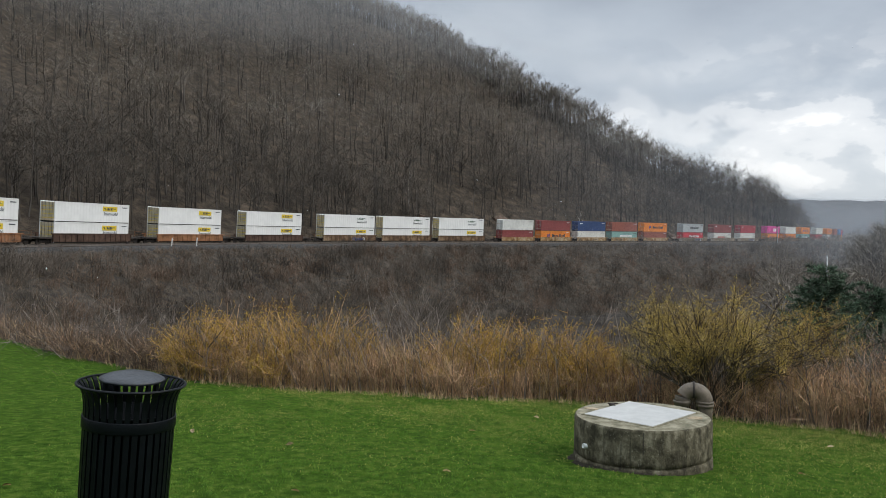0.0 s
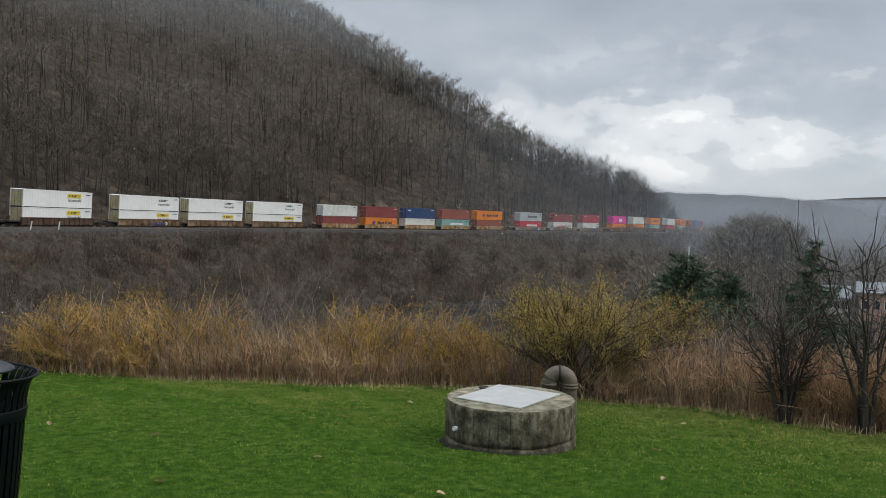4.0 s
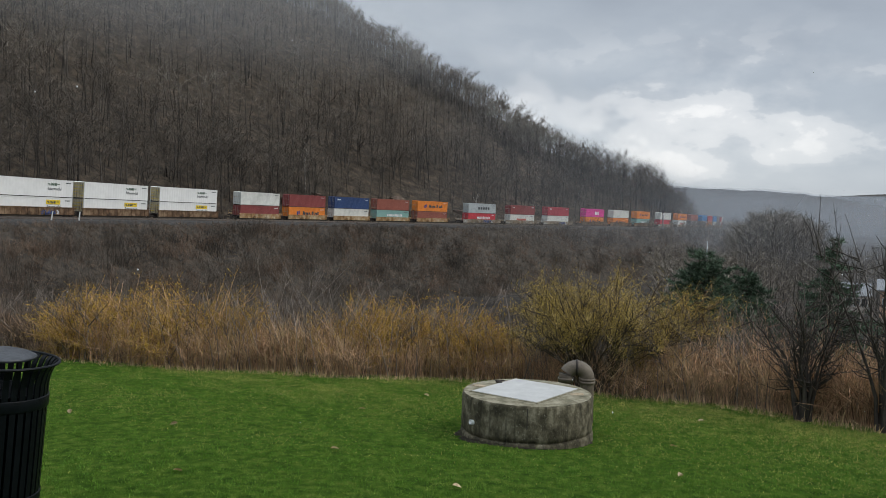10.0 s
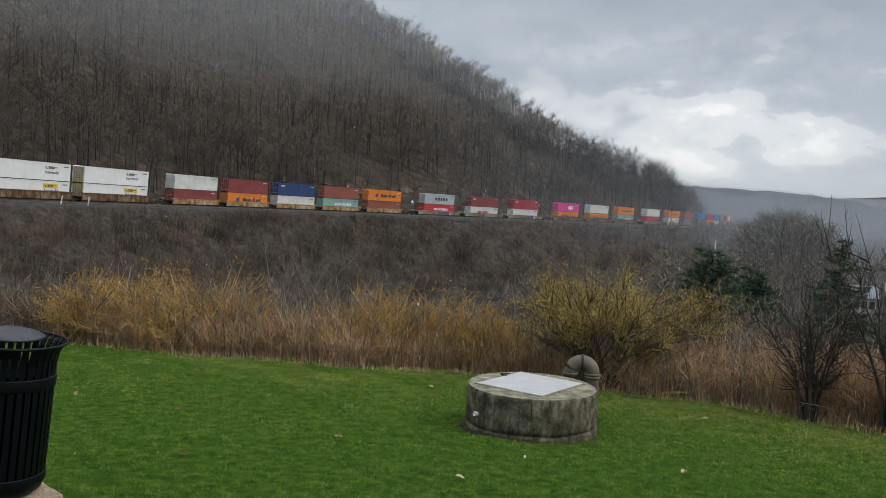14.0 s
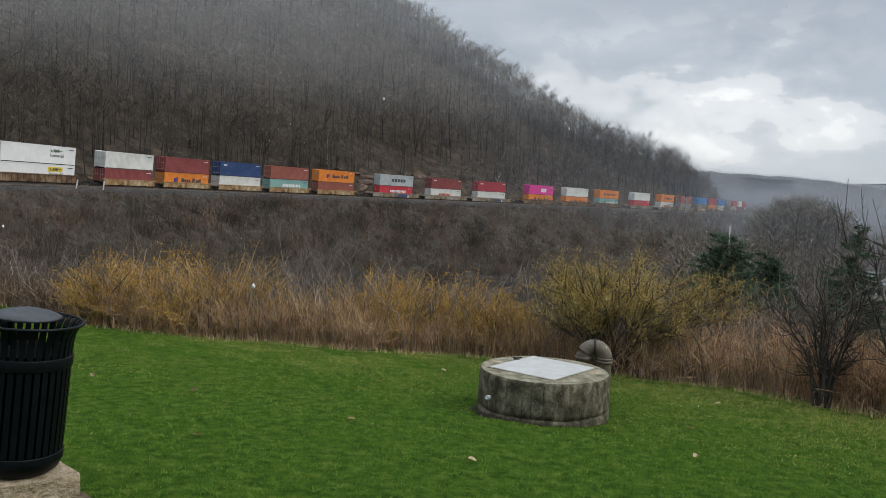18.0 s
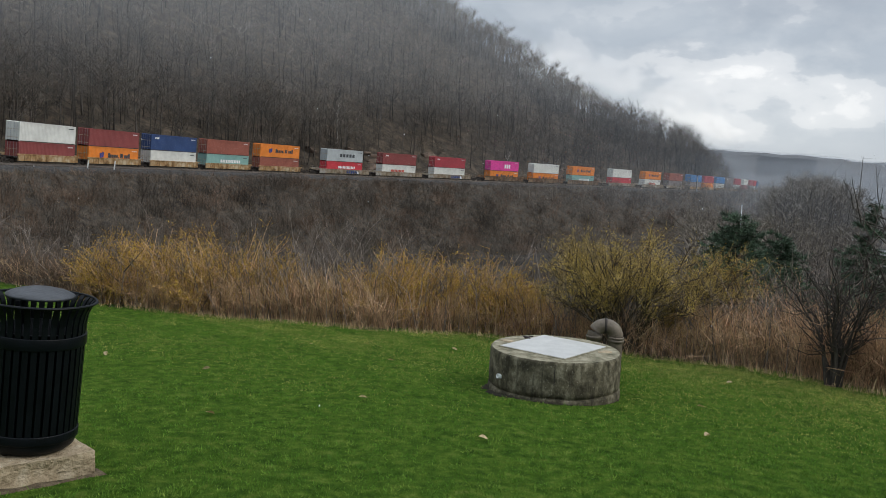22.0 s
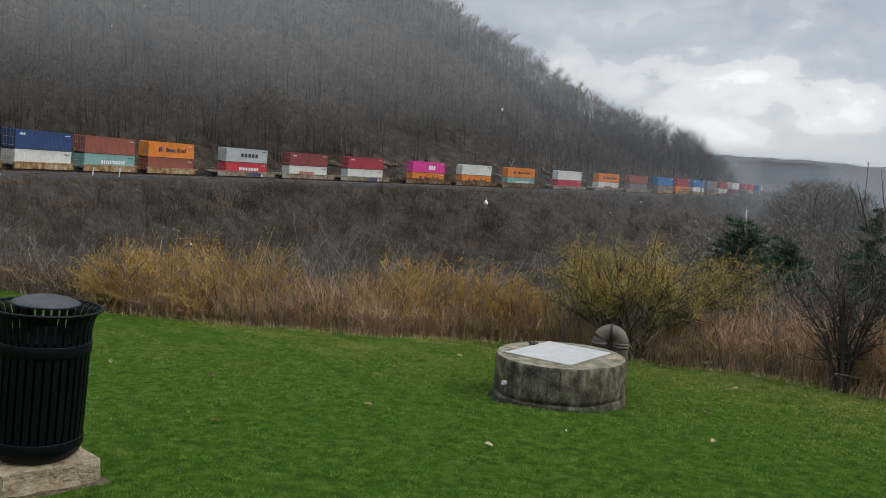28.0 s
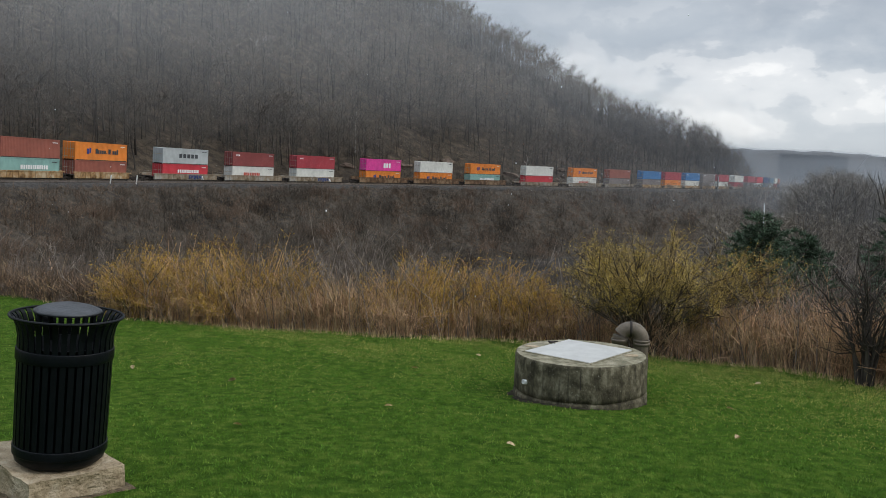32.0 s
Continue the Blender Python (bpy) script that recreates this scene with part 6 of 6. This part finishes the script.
# ledge of broken rock above the tracks
g = np.random.default_rng(77)
ROCK = surface("brown_ledge_rock", [(0.35, (0.06, 0.045, 0.035)), (0.65, (0.20, 0.145, 0.11))], 0.8, 0.95, bump=0.8, bump_scale=6, detail=9, relief=0.1)
for k in range(26):
    s, side = g.uniform(95, 225), -g.uniform(13, 26)
    x, y, h = on_line(s, side)
    z = float(land(np.array([x]), np.array([y]))[0])
    bm = bmesh.new()
    bmesh.ops.create_icosphere(bm, subdivisions=2, radius=1.0)
    seed = Vector((k * 3.1, 0, 0))
    for v in bm.verts:
        v.co *= 1 + 0.45 * noise.noise(v.co * 1.3 + seed)
    me = bpy.data.meshes.new("ledge_rock")
    bm.to_mesh(me)
    bm.free()
    me.materials.append(ROCK)
    ob = new("ledge_rock", me)
    ob.matrix_basis = pose(float(x), float(y), z + 0.1, g.uniform(-20, 20), g.uniform(-20, 20), 90 - math.degrees(float(h)) + g.uniform(-20, 20)) @ Matrix.Diagonal((g.uniform(1.0, 3.4), g.uniform(0.8, 1.6), g.uniform(0.5, 1.2), 1))
    tagged(ob, "rough brown ledge rock above the railway cutting", "rock", "rocks above the railway")

# ---- houses in the valley ----


def house(az, rr, long, deep, wall_h, roof_h, turn, wall_mat, roof_mat, label):
    x, y = math.sin(radians(az)) * rr, math.cos(radians(az)) * rr
    z = float(land(np.array([x]), np.array([y]))[0])
    root = empty("house", pose(x, y, z, 0, 0, turn))
    part("wall", boxed(-long / 2, long / 2, -deep / 2, deep / 2, -1.0, wall_h), wall_mat, root)
    for sy in (-1, 1):
        bm = bmesh.new()
        e = 0.5
        rows = []
        for dz in (0.0, 0.18):
            rows.append([bm.verts.new(p) for p in ((-long / 2 - e, sy * (deep / 2 + e), wall_h - 0.25 + dz), (long / 2 + e, sy * (deep / 2 + e), wall_h - 0.25 + dz), (long / 2 + e, 0, wall_h + roof_h + dz), (-long / 2 - e, 0, wall_h + roof_h + dz))])
        lo, hi = rows
        bm.faces.new(lo)
        bm.faces.new(hi)
        for k in range(4):
            bm.faces.new((lo[k], lo[(k + 1) % 4], hi[(k + 1) % 4], hi[k]))
        bmesh.ops.recalc_face_normals(bm, faces=bm.faces[:])
        part("roof", bm, roof_mat, root)
    for sx in (-1, 1):
        bm = bmesh.new()
        xx = sx * long / 2
        pr = [bm.verts.new((xx - 0.1 * k, yy, zz)) for k in (0, 1) for yy, zz in ((-deep / 2, wall_h), (deep / 2, wall_h), (0, wall_h + roof_h))]
        bm.faces.new(pr[:3])
        bm.faces.new(pr[3:])
        for a, b in ((0, 1), (1, 2), (2, 0)):
            bm.faces.new((pr[a], pr[b], pr[b + 3], pr[a + 3]))
        part("gable", bm, wall_mat, root)
    for k in range(3):
        xx = -long / 3 + k * long / 3
        w = part("window", boxed(xx - 0.5, xx + 0.5, -deep / 2 - 0.05, -deep / 2 + 0.05, wall_h * 0.4, wall_h * 0.4 + 1.4), WHITEPVC, root)
        part("pane", boxed(xx - 0.42, xx + 0.42, -deep / 2 - 0.07, -deep / 2 - 0.05, wall_h * 0.4 + 0.08, wall_h * 0.4 + 1.32), PANE, w)
    return tagged(root, label, "house")


PANE = surface("dark_window_glass", tones((0.03, 0.035, 0.04), 0.1), 3, 0.12, bump=0)
SHINGLE = surface("pale_roof", tones((0.25, 0.26, 0.27), 0.15), 1.5, 0.7, bump=0.2, bump_scale=8)
SIDING = surface("cream_siding", tones((0.55, 0.50, 0.44), 0.12), 1.2, 0.8, bump=0.2, bump_scale=9)
BRICKTAN = surface("tan_pink_wall", tones((0.52, 0.33, 0.23), 0.18), 1.4, 0.85, bump=0.3, bump_scale=9)
house(34.3, 150, 3.4, 5, 3.2, 1.6, -30, SIDING, SHINGLE, "cream house with a pale roof down in the valley")
house(36.6, 140, 4.6, 5, 4.4, 1.2, -36, BRICKTAN, SHINGLE, "tan house with pale trim among the bare trees")


def utility_pole(az, rr, top):
    x, y = math.sin(radians(az)) * rr, math.cos(radians(az)) * rr
    z = float(land(np.array([x]), np.array([y]))[0])
    root = empty("utility_pole", pose(x, y, z))
    part("shaft", lathe([(0.10, -0.3), (0.07, top - z), (0.0, top - z + 0.02)], 10), GREYSTEEL, root)
    part("cap", lathe([(0.0, top - z + 0.05), (0.11, top - z + 0.02), (0.11, top - z - 0.05), (0.07, top - z - 0.06)], 10), GREYSTEEL, root)
    return tagged(root, "pale grey utility pole on the slope", "pole")


utility_pole(25.3, 120, -1.2)

# ---- drifting snow mist, and haze put in as tinted sheets ----


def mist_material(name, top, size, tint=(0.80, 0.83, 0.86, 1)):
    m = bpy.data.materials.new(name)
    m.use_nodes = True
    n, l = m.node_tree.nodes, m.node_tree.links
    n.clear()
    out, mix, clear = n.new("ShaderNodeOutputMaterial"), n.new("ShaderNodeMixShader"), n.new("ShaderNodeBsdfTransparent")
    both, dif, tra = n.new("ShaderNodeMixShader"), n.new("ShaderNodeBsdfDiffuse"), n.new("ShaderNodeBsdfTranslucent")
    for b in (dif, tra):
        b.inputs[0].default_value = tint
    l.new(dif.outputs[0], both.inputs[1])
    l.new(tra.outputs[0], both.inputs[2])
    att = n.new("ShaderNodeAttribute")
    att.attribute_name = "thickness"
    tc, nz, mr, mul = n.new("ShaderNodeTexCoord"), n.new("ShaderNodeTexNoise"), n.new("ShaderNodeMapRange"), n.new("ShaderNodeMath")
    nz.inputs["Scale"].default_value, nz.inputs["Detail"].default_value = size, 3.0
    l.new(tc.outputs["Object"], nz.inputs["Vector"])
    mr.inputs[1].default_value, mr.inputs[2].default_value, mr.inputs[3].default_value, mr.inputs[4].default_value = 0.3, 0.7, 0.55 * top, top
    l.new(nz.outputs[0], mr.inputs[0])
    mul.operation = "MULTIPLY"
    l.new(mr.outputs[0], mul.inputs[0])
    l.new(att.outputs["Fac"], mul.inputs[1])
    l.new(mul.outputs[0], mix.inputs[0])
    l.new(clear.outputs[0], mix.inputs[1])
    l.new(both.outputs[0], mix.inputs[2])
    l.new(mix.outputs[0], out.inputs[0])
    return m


def mist_sheet(name, verts, rows, cols, density, material, label):
    i, j = np.meshgrid(np.arange(rows - 1), np.arange(cols - 1), indexing="ij")
    q = np.stack([i * cols + j, i * cols + j + 1, (i + 1) * cols + j + 1, (i + 1) * cols + j], -1).reshape(-1, 4)
    ob = soup(name, verts, [q], material, smooth=True)
    a = ob.data.attributes.new("thickness", "FLOAT", "POINT")
    a.data.foreach_set("value", np.asarray(density, np.float32).ravel())
    return tagged(ob, label, "mist", kind="stuff")


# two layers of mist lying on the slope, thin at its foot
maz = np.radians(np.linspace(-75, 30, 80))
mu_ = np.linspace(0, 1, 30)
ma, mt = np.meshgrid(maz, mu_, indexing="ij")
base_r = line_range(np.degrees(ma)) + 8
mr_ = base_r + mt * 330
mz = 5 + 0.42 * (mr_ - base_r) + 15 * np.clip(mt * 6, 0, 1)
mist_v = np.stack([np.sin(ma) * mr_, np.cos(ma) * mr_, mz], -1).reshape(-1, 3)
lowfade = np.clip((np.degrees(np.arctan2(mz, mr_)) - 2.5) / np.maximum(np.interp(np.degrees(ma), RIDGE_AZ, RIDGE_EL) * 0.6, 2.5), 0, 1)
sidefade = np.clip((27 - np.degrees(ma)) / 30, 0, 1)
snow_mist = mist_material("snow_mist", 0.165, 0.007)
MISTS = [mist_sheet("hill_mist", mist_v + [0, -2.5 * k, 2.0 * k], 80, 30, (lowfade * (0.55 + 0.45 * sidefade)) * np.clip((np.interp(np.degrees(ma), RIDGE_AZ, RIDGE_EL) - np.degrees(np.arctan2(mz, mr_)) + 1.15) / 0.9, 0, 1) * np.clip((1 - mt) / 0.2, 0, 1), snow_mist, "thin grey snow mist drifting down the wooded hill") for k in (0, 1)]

# valley haze put in as tinted sheets, thicker with distance, none above far ridges
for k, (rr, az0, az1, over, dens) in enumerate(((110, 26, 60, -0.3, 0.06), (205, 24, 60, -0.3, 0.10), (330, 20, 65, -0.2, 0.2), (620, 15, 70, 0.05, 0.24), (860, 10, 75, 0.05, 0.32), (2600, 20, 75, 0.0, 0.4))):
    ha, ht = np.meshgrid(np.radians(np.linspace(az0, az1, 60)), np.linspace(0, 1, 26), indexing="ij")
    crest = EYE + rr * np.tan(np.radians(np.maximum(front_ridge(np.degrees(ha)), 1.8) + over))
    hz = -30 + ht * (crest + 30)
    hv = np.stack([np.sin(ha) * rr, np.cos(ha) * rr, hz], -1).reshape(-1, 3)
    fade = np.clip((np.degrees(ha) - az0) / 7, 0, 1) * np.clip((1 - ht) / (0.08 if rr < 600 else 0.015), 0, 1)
    mist_sheet("valley_haze_sheet", hv, 60, 26, fade, mist_material("valley_haze_sheet", dens, 0.004, (0.80, 0.86, 0.93, 1)), "pale blue-grey tinted sheet standing in for valley haze")

# more tinted sheets put haze over the far end of hill and train
for rr, dens in ((185, 0.07), (262, 0.09)):
    ha, ht = np.meshgrid(np.radians(np.linspace(4, 34, 60)), np.linspace(0, 1, 26), indexing="ij")
    hz = -8 + ht * (rr * np.tan(np.radians(np.interp(np.degrees(ha), RIDGE_AZ, RIDGE_EL).clip(2.2) + 0.3)) + 9)
    hv = np.stack([np.sin(ha) * rr, np.cos(ha) * rr, hz], -1).reshape(-1, 3)
    fade = np.clip((np.degrees(ha) - 4) / 14, 0, 1) * np.clip((34 - np.degrees(ha)) / 6, 0, 1) * np.clip((1 - ht) / 0.2, 0, 1) * np.clip(ht / 0.15, 0, 1)
    mist_sheet("hill_haze_sheet", hv, 60, 26, fade, mist_material("hill_haze_sheet", dens, 0.006, (0.80, 0.84, 0.88, 1)), "thin grey tinted sheet standing in for haze before the far end of the hill")

# ---- falling snow ----


def snow_flurry(seed, count, size, drift):
    g = np.random.default_rng(seed)
    c = np.stack([g.uniform(-26, 26, count), g.uniform(1.3, 15, count), -6 + 48 * g.random(count) ** 0.62], -1)
    unit = np.array([(1, 0, 0), (-1, 0, 0), (0, 1, 0), (0, -1, 0), (0, 0, 1.5), (0, 0, -1.5)])
    tri = np.array([(0, 2, 4), (2, 1, 4), (1, 3, 4), (3, 0, 4), (2, 0, 5), (1, 2, 5), (3, 1, 5), (0, 3, 5)])
    v = (c[:, None] + unit[None] * (size * g.uniform(0.5, 1.3, count))[:, None, None]).reshape(-1, 3)
    ob = soup("snow_flurry", v, [(tri[None] + 6 * np.arange(count)[:, None, None]).reshape(-1, 3)], SNOW)
    return tagged(ob, "sparse white snowflakes falling", "snow", kind="stuff"), drift


SNOW = surface("snowflake", tones((0.85, 0.87, 0.9), 0.03), 5, 0.8, bump=0)
FLURRIES = [snow_flurry(1, 1000, 0.0050, (-0.35, 0.02, -1.05)), snow_flurry(2, 750, 0.0062, (-0.15, 0.05, -1.25)), snow_flurry(3, 450, 0.0040, (0.2, 0.0, -0.9))]


def motions():
    for ob, c0, z in TRAIN:
        rows = []
        for t in (0, 1.5, 3, 6, 9, 12, 15, 18, 21, 24, 27, 30, 32):
            x, y, h = on_line(c0 - gone(t))
            rows.append((t, pose(float(x), float(y), float(rail_z(c0 - gone(t))), 0, -math.degrees(GRADE), 90 - math.degrees(float(h))) @ pose(0, 0, 0, CANT) @ pose(0, 0, z)))
        walk(ob, rows)
    for ob, (vx, vy, vz) in FLURRIES:
        walk(ob, [(t, pose(vx * t, vy * t, vz * t)) for t in (0, 8, 16, 24, 32)])
    for ob in MISTS:
        walk(ob, [(t, pose(-70 * f, 20 * f, 46 * f)) for t, f in ((0, 1.0), (8, 0.8), (16, 0.32), (24, 0.05), (32, 0.0))])


motions()
